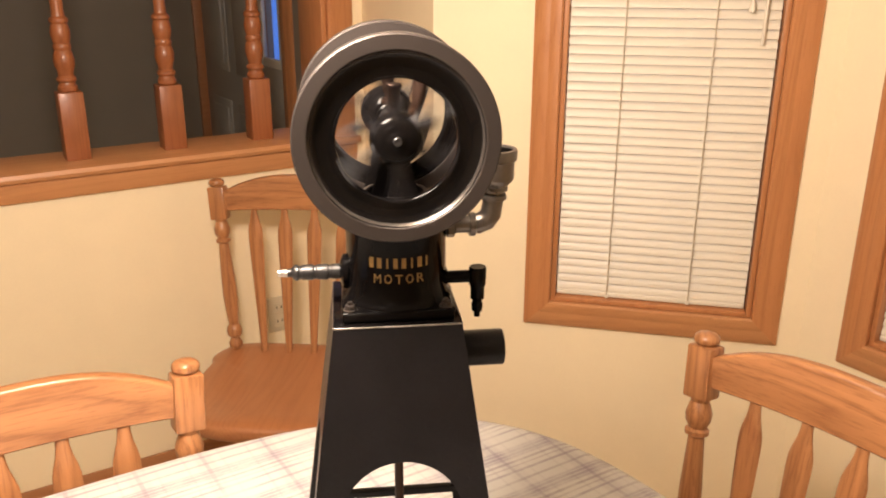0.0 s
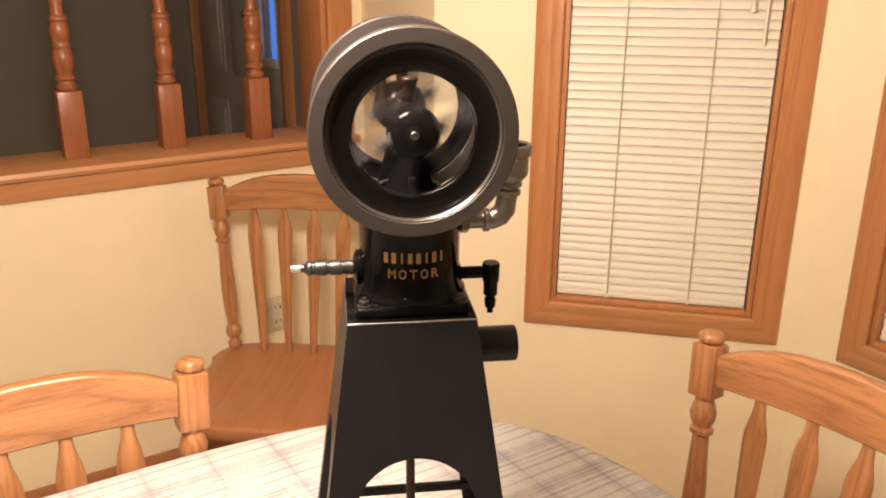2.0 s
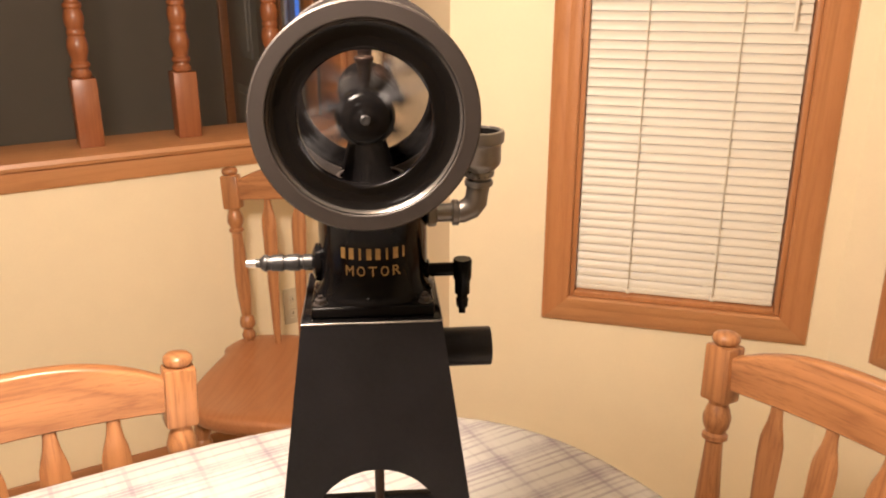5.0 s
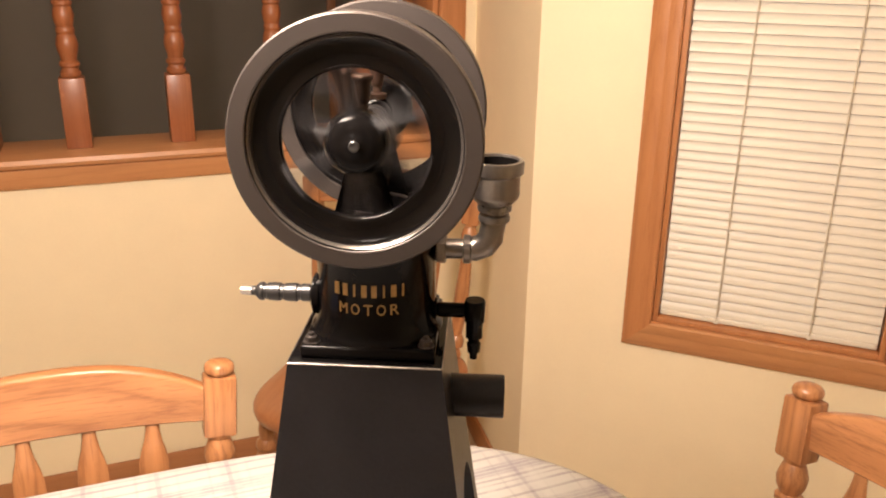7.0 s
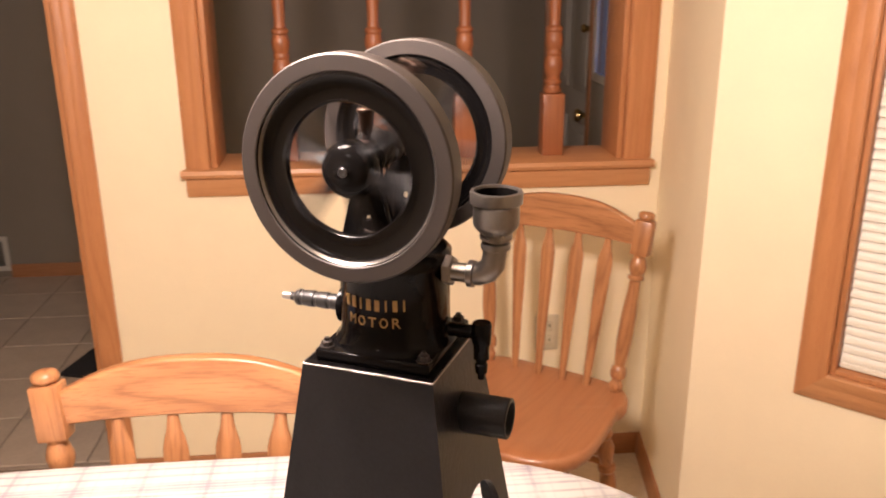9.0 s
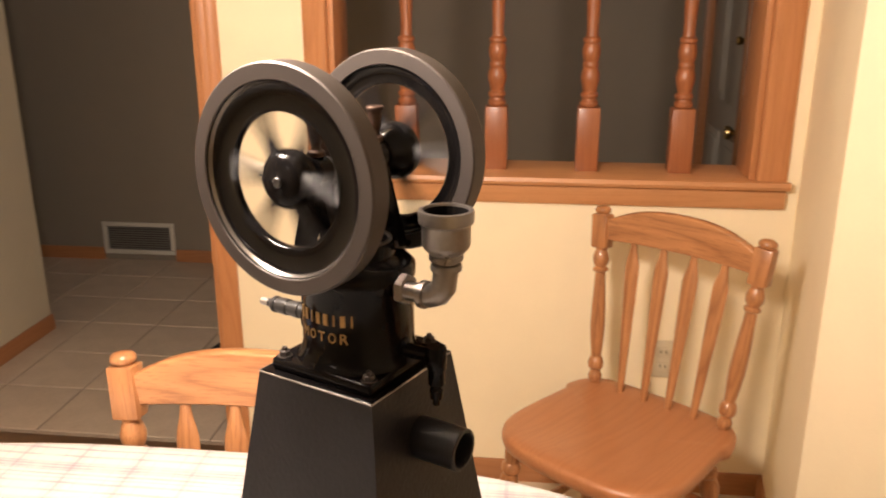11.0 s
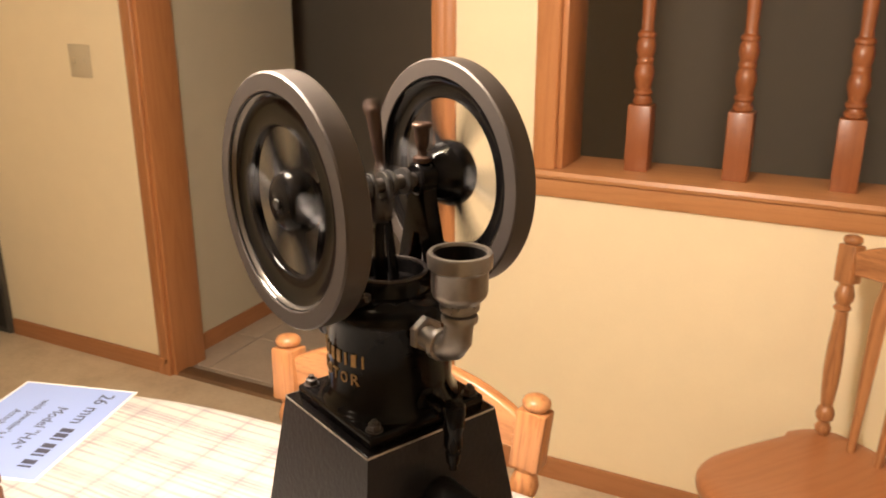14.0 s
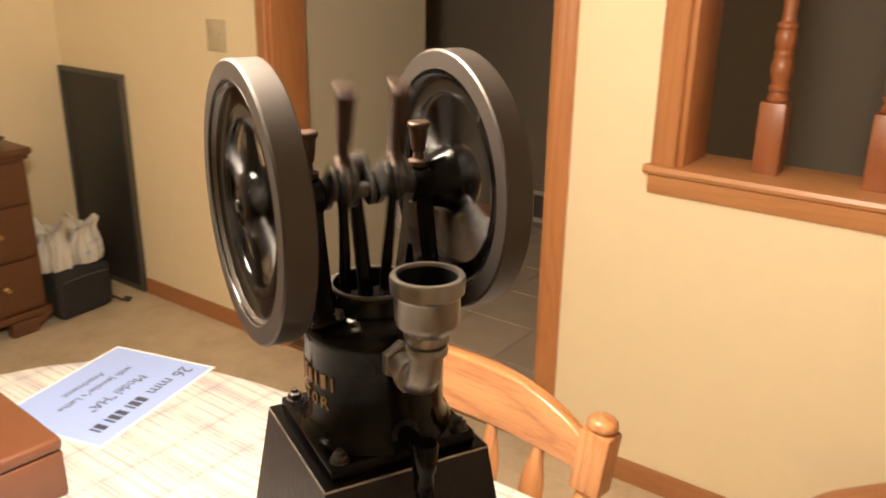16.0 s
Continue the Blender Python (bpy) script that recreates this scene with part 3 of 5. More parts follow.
def blind_window(name, m, x0, x1, z0, z1, wand=True):
    t = thing(name, m, "oak-cased window with closed off-white slatted blinds", "window", kind="structure")
    mitred_frame(t, x0, x1, z0, z1, 0.064, 0.018)
    for lo, hi in (((x0 + 0.0005, -0.004, z0), (x0 + 0.012, 0.09, z1)), ((x1 - 0.012, -0.004, z0), (x1 - 0.0005, 0.09, z1)),
                   ((x0 + 0.012, -0.004, z0 + 0.0005), (x1 - 0.012, 0.09, z0 + 0.012)), ((x0 + 0.012, -0.004, z1 - 0.012), (x1 - 0.012, 0.09, z1 - 0.0005))):
        part("jamb", boxed(lo, hi, 0.0015), TRIM_Z, t)
    for lo, hi in (((x0 + 0.012, 0.06, z0 + 0.012), (x0 + 0.05, 0.085, z1 - 0.012)), ((x1 - 0.05, 0.06, z0 + 0.012), (x1 - 0.012, 0.085, z1 - 0.012)),
                   ((x0 + 0.05, 0.06, z0 + 0.012), (x1 - 0.05, 0.085, z0 + 0.055)), ((x0 + 0.05, 0.06, z1 - 0.055), (x1 - 0.05, 0.085, z1 - 0.012))):
        part("sash", boxed(lo, hi, 0.003), TRIM_Z, t)
    part("pane", boxed((x0 + 0.045, 0.070, z0 + 0.05), (x1 - 0.045, 0.074, z1 - 0.05)), GLASS, t, "dark evening glass")
    b = thing("window_blind", m, "closed off-white slatted blind hanging in the window", "window blind")
    a, c = x0 + 0.014, x1 - 0.016
    part("headrail", boxed((a, 0.006, z1 - 0.045), (c, 0.034, z1 - 0.014), 0.002), BLIND_WHITE, b)
    part("bottom_rail", boxed((a, 0.010, z0 + 0.014), (c, 0.030, z0 + 0.028), 0.004, 3), BLIND_WHITE, b)
    # one curved slat, tipped until it nearly closes
    prof = []
    for i in range(7):
        u = (i / 6 - 0.5) * 0.025
        prof.append((u, 0.0022 * (1 - (u / 0.0125) ** 2)))
    prof = prof + [(u, w - 0.0006) for u, w in reversed(prof)]
    tip = radians(66)
    outline = [(u * math.cos(tip) - w * math.sin(tip), u * math.sin(tip) + w * math.cos(tip)) for u, w in prof]
    me = mesh_of(prism(bmesh.new(), outline, 0, c - a, axis=0), "slat", BLIND_WHITE, 50)
    z, k = z0 + 0.040, 0
    while z < z1 - 0.05:
        ob = new("slat", me)
        ob.parent = b
        ob.matrix_basis = pose(a, 0.019 + 0.0006 * math.sin(k * 2.4), z, 0.9 * math.sin(k * 1.7), 0.0, 0.05 * math.sin(k * 0.9))
        z += 0.0205
        k += 1
    span = c - a
    n = 2 if span < 0.7 else 4
    for i in range(n):
        x = a + span * ((0.275, 0.705)[i] if n == 2 else (0.12 + 0.76 * i / (n - 1)))
        part("ladder_cord", sweep(bmesh.new(), [(x, 0.0062, z0 + 0.024), (x, 0.0062, z1 - 0.03)], 0.0012, 6), CORD, b)
        part("cord_button", turned([(0.0, 0), (0.006, 0.001), (0.006, 0.004), (0.0, 0.005)], 12, pose(x, 0.010, z0 + 0.020, 90)), BLIND_WHITE, b)
    if wand:
        part("pull_cord", sweep(bmesh.new(), [(a + span * 0.86, 0.003, 1.318), (a + span * 0.862, 0.004, z1 - 0.03)], 0.0011, 6), CORD, b)
        part("tassel", turned([(0.0, 0), (0.0065, 0.001), (0.006, 0.012), (0.003, 0.026), (0.0, 0.027)], 14, pose(a + span * 0.86, 0.001, 1.302)), BLIND_WHITE, b)
        part("tilt_wand", sweep(bmesh.new(), [(a + span * 0.925, 0.000, 1.235), (a + span * 0.94, 0.004, z1 - 0.03)], 0.0032, 6), BLIND_WHITE, b)


doorway_trim()
opening_trim()
balustrade()
blind_window("window_1", run(*BAY)[0], 0.300, 0.777, 0.603, 2.0)
blind_window("window_2", run(1.819, 1.257, 1.819, -0.243)[0], 0.165, 1.335, 0.610, 2.0, False)


def front_door():
    m, _ = run(1.32, 4.27, 1.32, 2.55)
    t = thing("door_1", m, "closed grey six-panel front door with a narrow sidelight", "door", kind="structure")
    bm = boxed((0.034, 0.035, 0.012), (0.826, 0.079, 2.03), 0.002)
    slab = part("leaf", bm, DOOR_GREY, t)
    for x in (0.115, 0.48):
        for z0, z1 in ((0.20, 0.80), (0.93, 1.55), (1.66, 1.90)):
            bm = bmesh.new()
            w = 0.265
            box(bm, (x, 0.0285, z0), (x + w, 0.036, z1), 0.004)
            box(bm, (x + 0.035, 0.0225, z0 + 0.035), (x + w - 0.035, 0.032, z1 - 0.035), 0.005)
            part("door_panel", bm, DOOR_GREY, slab)
    knob = [(0.0, 0.0), (0.028, 0.0), (0.030, 0.004), (0.012, 0.010), (0.010, 0.030), (0.020, 0.036), (0.027, 0.048), (0.024, 0.060), (0.0, 0.066)]
    part("knob", turned(knob, 20, pose(0.755, 0.035, 0.855, 90)), BRASS, t, "round brass door knob")
    bolt = [(0.0, 0.0), (0.028, 0.0), (0.030, 0.006), (0.024, 0.013), (0.010, 0.016), (0.009, 0.030), (0.015, 0.036), (0.017, 0.044), (0.012, 0.052), (0.0, 0.054)]
    part("deadbolt", turned(bolt, 20, pose(0.765, 0.035, 1.20, 90)), BRASS, t, "brass deadbolt turn")
    for x0, x1 in ((0.006, 0.032), (0.829, 0.870), (1.100, 1.158)):
        part("door_post", boxed((x0, -0.004, FLOOR), (x1, 0.040, 2.066), 0.002), BASE_OAK_Y, t)
    part("door_head", boxed((0.033, -0.006, 2.034), (1.099, 0.125, 2.066), 0.003), BASE_OAK_X, t)
    part("sill_plate", boxed((0.033, 0.0, FLOOR), (1.099, 0.125, 0.011), 0.002), THRESHOLD, t)
    part("side_panel", boxed((0.871, 0.002, 0.012), (1.099, 0.04, 1.01), 0.003), DOOR_GREY, t)
    for lo, hi in (((0.871, 0.002, 1.011), (0.905, 0.020, 2.033)), ((1.065, 0.002, 1.011), (1.099, 0.020, 2.033)), ((0.905, 0.002, 1.011), (1.065, 0.020, 1.045)), ((0.905, 0.002, 1.98), (1.065, 0.020, 2.033))):
        part("sidelight_sash", boxed(lo, hi, 0.003), VENT_WHITE, t)
    pane = part("sidelight_pane", boxed((0.904, 0.008, 1.044), (1.066, 0.011, 1.982)), GLASS, t, "glass with blue dusk behind")
    pane.visible_shadow = False
    mitred_frame(t, 0.004, 1.16, 0.066, 2.07, 0.06, 0.016, "rt")
    bd = solo("backdrop", boxed((4.0, 0.5, -1), (4.02, 12.0, 5.0)), DUSK, "blue dusk sky outside the sidelight", "sky", "structure")
    plate = thing("switch_plate", m @ pose(1.40, 0, 1.07), "ivory double switch plate in the hall", "light switch")
    part("plate", boxed((-0.058, -0.0075, -0.058), (0.058, -0.0005, 0.058), 0.003), IVORY, plate)
    for x in (-0.023, 0.023):
        part("toggle", boxed((x - 0.005, -0.017, -0.011), (x + 0.005, -0.007, 0.011), 0.002), IVORY, plate)


front_door()


def wall_plates():
    s = thing("light_switch", pose(-1.70, NORTH_Y, 1.120), "ivory double light switch on the cream wall", "light switch")
    part("plate", boxed((-0.050, -0.0075, -0.056), (0.050, -0.0005, 0.056), 0.003), IVORY, s)
    for x in (-0.022, 0.022):
        part("toggle", boxed((x - 0.005, -0.016, -0.010), (x + 0.005, -0.007, 0.010), 0.002), IVORY, s)
    o = thing("wall_outlet", pose(0.955, NORTH_Y, 0.400), "ivory double power outlet low on the wall", "outlet")
    part("plate", boxed((-0.034, -0.0065, -0.056), (0.034, -0.0005, 0.056), 0.003), IVORY, o)
    for z in (-0.022, 0.022):
        part("socket", boxed((-0.016, -0.0085, z - 0.014), (0.016, -0.006, z + 0.014), 0.004), IVORY, o)
        for x in (-0.007, 0.007):
            part("slot", boxed((x - 0.0014, -0.0092, z - 0.003), (x + 0.0014, -0.0080, z + 0.006)), SLOT, o)
    v = thing("floor_vent", pose(-1.53, 4.27, 0.105), "white louvred return-air vent low on the hall wall", "air vent")
    bm = bmesh.new()
    for lo, hi in (((-0.20, -0.012, -0.088), (0.20, -0.0005, -0.065)), ((-0.20, -0.012, 0.065), (0.20, -0.0005, 0.088)), ((-0.20, -0.012, -0.065), (-0.175, -0.0005, 0.065)), ((0.175, -0.012, -0.065), (0.20, -0.0005, 0.065))):
        box(bm, lo, hi, 0.002)
    part("vent_frame", bm, VENT_WHITE, v)
    part("backing", boxed((-0.175, -0.003, -0.065), (0.175, -0.001, 0.065)), SLOT, v)
    me = mesh_of(boxed((-0.175, -0.0006, -0.006), (0.175, 0.0006, 0.006)), "louvre", VENT_GREY)
    for i in range(10):
        ob = new("louvre", me)
        ob.parent = v
        ob.matrix_basis = pose(0, -0.007, -0.058 + i * 0.0129, 35)


wall_plates()


def hall_rug():
    t = thing("floor_rug", pose(-0.20, 3.30, FLOOR + 0.0006, 0, 0, -15.0), "dark charcoal rug lying on the hall tiles", "rug")
    part("surface", boxed((-0.47, -0.30, 0.0), (0.47, 0.30, 0.008), 0.003), RUG, t)
    for y in (-0.318, 0.303):
        part("bound_edge", boxed((-0.47, y, 0.0), (0.47, y + 0.015, 0.006), 0.002), FABRIC, t)


hall_rug()


# ---- furniture ----
def dining_chair(m, label):
    """An oak side chair: turned posts with square heads, arched crest rail, four arrow spindles, saddle seat. Origin on the floor between the posts; the back is at +y."""
    t = thing("dining_chair", m, label, "chair", "oak dining chairs")
    # seat
    out = []
    side = [math.sin(math.pi / 2 * k / 28) for k in range(29)]
    back = [(v, (1 - v ** 5) ** 0.2) for v in side]
    back += [(v, -c) for v, c in reversed(back[:-1])]
    front = [(-abs(math.sin(a)) ** 0.62, math.copysign(abs(math.cos(a)) ** 0.62, math.cos(a))) for a in [math.pi + math.pi * k / 24 for k in range(1, 24)]]
    for v, x in back + front:
        y = -0.175 + 0.225 * v
        e = min(1.0, max(0.0, (y + 0.078) / 0.028))
        w = 0.207 + 0.070 * (0.05 - y) + 0.014 * e * e * (3 - 2 * e)
        out.append((x * w, y))
    N = len(out)
    bm = bmesh.new()
    layers = [(0.380, 0.955), (0.386, 0.985), (0.398, 1.0), (0.410, 1.0), (0.417, 0.985), (0.420, 0.955), (0.4195, 0.86), (0.414, 0.66), (0.411, 0.40), (0.4105, 0.15)]
    rings = []
    for z, k in layers:
        rings.append([bm.verts.new((x * k, -0.175 + (y + 0.175) * k, z + (0.004 * (1 - abs(x) / 0.22) if k < 0.9 and y < -0.2 else 0))) for x, y in out])
    for a, b in zip(rings, rings[1:]):
        for i in range(N):
            j = (i + 1) % N
            bm.faces.new((a[i], a[j], b[j], b[i]))
    bm.faces.new(rings[0]), bm.faces.new(rings[-1])
    part("seat", bm, SEAT_OAK, t, smooth=60)
    # back posts
    prof = [(0.0105, -0.02), (0.0115, 0.004), (0.0165, 0.010), (0.0175, 0.020), (0.0125, 0.029), (0.0125, 0.034), (0.0185, 0.040), (0.0200, 0.052), (0.0170, 0.064), (0.0125, 0.070), (0.0135, 0.080),
            (0.0165, 0.110), (0.0185, 0.150), (0.0175, 0.200), (0.0145, 0.250), (0.0125, 0.287), (0.0185, 0.291), (0.0185, 0.297), (0.0135, 0.301), (0.0190, 0.312), (0.0205, 0.324), (0.0165, 0.338), (0.0140, 0.344), (0.0170, 0.352), (0.0190, 0.360)]
    knob = [(0.0120, 0.428), (0.0130, 0.4345), (0.0172, 0.4365), (0.0196, 0.4400), (0.0200, 0.4440), (0.0186, 0.4485), (0.0145, 0.4520), (0.0080, 0.4540), (0.0, 0.4547)]
    bm = turned(prof, 18)
    lathe(bm, knob, 18)
    box(bm, (-0.0215, -0.0185, 0.350), (0.0215, 0.0185, 0.434), 0.004)
    post = mesh_of(bm, "post", OAK_Z)
    for s in (-1, 1):
        ob = new("post", post)
        ob.parent = t
        ob.matrix_basis = lean((s * 0.176, 0.0, 0.418), (s * 0.211, 0.050, 0.872))
    # crest rail, arched and bowed
    n = 20
    bm = bmesh.new()
    rings = []
    for i in range(n + 1):
        u = i / n * 2 - 1
        x = u * 0.192
        top = 0.836 + 0.0445 * (1 - abs(u) ** 2.5)
        low = 0.787 + 0.004 * (1 - u * u)
        y = 0.043 + 0.014 * (1 - u * u)
        sec = [(-0.011, low + 0.003), (-0.008, low), (0.008, low), (0.011, low + 0.003), (0.011, top - 0.0065), (0.0102, top - 0.003), (0.0080, top - 0.0008), (0.005, top), (-0.005, top), (-0.0080, top - 0.0008), (-0.0102, top - 0.003), (-0.011, top - 0.0065)]
        rings.append([bm.verts.new((x, y + dy, z)) for dy, z in sec])
    for a, b in zip(rings, rings[1:]):
        for k in range(12):
            bm.faces.new((a[k], b[k], b[(k + 1) % 12], a[(k + 1) % 12]))
    bm.faces.new(rings[0]), bm.faces.new(rings[-1])
    part("crest_rail", bm, OAK_X, t, smooth=40)
    # arrow spindles
    hw = [(0.0, 0.0085), (0.07, 0.0105), (0.17, 0.0145), (0.26, 0.0178), (0.318, 0.0194), (0.336, 0.0188), (0.350, 0.0160), (0.364, 0.0118), (0.378, 0.0094), (0.392, 0.0088)]
    bm = bmesh.new()
    rings = []
    for z, w in hw:
        d = 0.0085 - 0.002 * (z / 0.392)
        rings.append([bm.verts.new((w * math.cos(a), d * math.sin(a), z)) for a in [2 * math.pi * k / 12 for k in range(12)]])
    for a, b in zip(rings, rings[1:]):
        for k in range(12):
            bm.faces.new((a[k], a[(k + 1) % 12], b[(k + 1) % 12], b[k]))
    bm.faces.new(rings[0]), bm.faces.new(rings[-1])
    me = mesh_of(bm, "spindle", OAK_Z, 60)
    for k in (-1.5, -0.5, 0.5, 1.5):
        ob = new("spindle", me)
        ob.parent = t
        xb, xt = k * 0.066, k * 0.079
        yt = 0.043 + 0.014 * (1 - (xt / 0.192) ** 2)
        ob.matrix_basis = lean((xb, -0.002, 0.404), (xt, yt, 0.794))
    # legs and stretchers
    leg = [(0.0125, FLOOR), (0.015, 0.03), (0.018, 0.10), (0.021, 0.17), (0.017, 0.20), (0.023, 0.207), (0.023, 0.218), (0.016, 0.226), (0.021, 0.25), (0.024, 0.275), (0.017, 0.302), (0.023, 0.310), (0.023, 0.322), (0.016, 0.332), (0.020, 0.355), (0.019, 0.392)]
    me = mesh_of(turned(leg, 16), "leg", OAK_Z)
    tops = {(-1, 0): (-0.155, -0.035), (1, 0): (0.155, -0.035), (-1, 1): (-0.175, -0.325), (1, 1): (0.175, -0.325)}
    feet = {}
    for (s, f), (x, y) in tops.items():
        fx, fy = x + s * 0.035, y + (-0.03 if f else 0.055)
        feet[s, f] = (fx, fy)
        ob = new("leg", me)
        ob.parent = t
        ob.matrix_basis = lean((fx, fy, 0), (x, y, 0.39))
    def at(s, f, z):
        (x, y), (fx, fy) = tops[s, f], feet[s, f]
        return Vector((fx + (x - fx) * z / 0.39, fy + (y - fy) * z / 0.39, z))
    def stretcher(a, b):
        length = (b - a).length
        part("stretcher", turned([(0.008, 0), (0.009, length * 0.2), (0.014, length * 0.45), (0.014, length * 0.55), (0.009, length * 0.8), (0.008, length)], 12, along(a, b)), OAK_X, t)
    for s in (-1, 1):
        stretcher(at(s, 0, 0.15), at(s, 1, 0.15))
    stretcher((at(-1, 0, 0.15) + at(-1, 1, 0.15)) / 2, (at(1, 0, 0.15) + at(1, 1, 0.15)) / 2)
    stretcher(at(-1, 1, 0.24), at(1, 1, 0.24))
    stretcher(at(-1, 0, 0.22), at(1, 0, 0.22))
    return t


chair = dining_chair(pose(0.8945, 2.0815, 0, 0, 0, -36.9), "varnished oak side chair standing alone in the wall corner")
chair.scale = (1.0, 1.0, 1.01)
b_chair = tagged(copy_thing(chair, pose(0.185, 1.2335, 0, 0, 0, -2.0)), "varnished oak side chair pushed in at the long table side")
c_chair = tagged(copy_thing(chair, pose(1.068, 0.733, 0, 0, 0, -84.3)), "varnished oak side chair at the rounded end of the table")
b_chair.scale = c_chair.scale = (1.0, 1.0, 1.007)

TABLE = (0.155, 0.700, 0.720, 0.535)


def oval(k=1.0, n=96, grow=0.0):
    cx, cy, a, b = TABLE
    pts = []
    for i in range(n):
        q = 2 * math.pi * i / n
        c, s = math.cos(q), math.sin(q)
        e = 2 / 3.2
        pts.append((cx + (a * k + grow) * math.copysign(abs(c) ** e, c), cy + (b * k + grow) * math.copysign(abs(s) ** e, s)))
    return pts


def dining_table():
    t = thing("dining_table", pose(0, 0, 0), "oblong oak dining table with rounded ends under a cloth", "table")
    part("tabletop", prism(bmesh.new(), oval(1.0, 64, -0.006), 0.718, 0.746, axis=2, bevel=0.006), OAK_X, t)
    bm = bmesh.new()
    cx, cy, a, b = TABLE
    box(bm, (cx - 0.42, cy - 0.28, 0.64), (cx + 0.42, cy + 0.28, 0.7175), 0.004)
    part("apron", bm, OAK_X, t)
    leg = [(0.029, FLOOR), (0.034, 0.06), (0.042, 0.16), (0.050, 0.28), (0.036, 0.34), (0.050, 0.36), (0.050, 0.385), (0.034, 0.40), (0.048, 0.46), (0.036, 0.53), (0.042, 0.56), (0.042, 0.64)]
    me = mesh_of(turned(leg, 20), "leg", OAK_Z)
    for sx in (-1, 1):
        for sy in (-1, 1):
            ob = new("leg", me)
            ob.parent = t
            ob.matrix_basis = pose(cx + sx * 0.37, cy + sy * 0.23, 0)


def tablecloth():
    bm = bmesh.new()
    n = 192
    rings = []
    for k, z in ((0.0, 0.7500), (0.25, 0.7500), (0.5, 0.7500), (0.75, 0.7500), (0.92, 0.7500), (0.985, 0.7500)):
        rings.append([bm.verts.new((x, y, z)) for x, y in oval(max(k, 0.02), n)])
    for g, z, wave in ((0.0, 0.7475, 0.0), (0.004, 0.743, 0.0006), (0.006, 0.735, 0.0015), (0.008, 0.71, 0.004), (0.012, 0.67, 0.008), (0.016, 0.62, 0.013), (0.020, 0.57, 0.018)):
        pts = oval(1.0, n, g)
        rings.append([bm.verts.new((x + wave * math.sin(i * 0.55 + 1.1 * math.sin(i * 0.13)) * (x - TABLE[0]) / 0.6, y + wave * math.sin(i * 0.55 + 1.1 * math.sin(i * 0.13)) * (y - TABLE[1]) / 0.5, z)) for i, (x, y) in enumerate(pts)])
    bm.faces.new(list(reversed(rings[0])))
    for a, b in zip(rings, rings[1:]):
        for i in range(n):
            j = (i + 1) % n
            bm.faces.new((a[i], a[j], b[j], b[i]))
    ob = solo("tablecloth", bm, PLAID, "off-white plaid cotton tablecloth with thin plum and grey lines", "tablecloth", smooth=60)
    sol = ob.modifiers.new("thickness", 'SOLIDIFY')
    sol.thickness, sol.offset = 0.0015, -1.0
    return ob


dining_table()
tablecloth()


def sign_card():
    a, d = Vector((-0.277, 1.209)), Vector((-0.207, 0.954))
    u = (d - a).normalized()
    up = Vector((-u.y, u.x))
    wide, tall = 0.265, 0.205
    mid = a + u * wide / 2 - up * tall / 2
    m = Matrix(((u.x, up.x, 0, mid.x), (u.y, up.y, 0, mid.y), (0, 0, 1, 0.7502), (0, 0, 0, 1)))
    t = thing("sign_card", m, "white-edged pale blue printed card lying on the tablecloth", "card")
    part("sheet", boxed((-wide / 2, -tall / 2, 0.0), (wide / 2, tall / 2, 0.0008)), PAPER_WHITE, t)
    part("printed_field", boxed((-wide / 2 + 0.005, -tall / 2 + 0.005, 0.0009), (wide / 2 - 0.005, tall / 2 - 0.005, 0.0012)), PAPER_BLUE, t, "pale blue printed field")
    z = 0.0014
    lettering("26 mm", 0.034, 0.0001, INK, "printed_line", t, pose(-0.066, 0.062, z), width=0.092)
    for i in range(8):
        x = -0.004 + i * 0.0145
        part("name_bar", boxed((x, 0.052, z - 0.0001), (x + (0.004 if i in (2, 5, 7) else 0.0105), 0.073, z + 0.0001)), INK, t)
    lettering('Model "HA"', 0.027, 0.0001, INK, "printed_line", t, pose(0.0, 0.014, z), width=0.120)
    lettering("with Jeweler's Lathe", 0.019, 0.0001, INK, "printed_line", t, pose(0.0, -0.026, z), width=0.155)
    lettering("Attachment", 0.019, 0.0001, INK, "printed_line", t, pose(0.0, -0.052, z), width=0.085)


sign_card()


def wooden_box():
    t = thing("wooden_box", pose(-0.145, 0.872, 0.7502, 0, 0, -4.0), "red-brown varnished wooden box with rounded edges on the table", "box")
    part("body", boxed((-0.27, -0.20, 0.0), (0.0, 0.0, 0.066), 0.005, 3), BOX_WOOD, t)
    part("lid", boxed((-0.271, -0.201, 0.0663), (0.001, 0.001, 0.085), 0.007, 4), BOX_WOOD, t)


wooden_box()


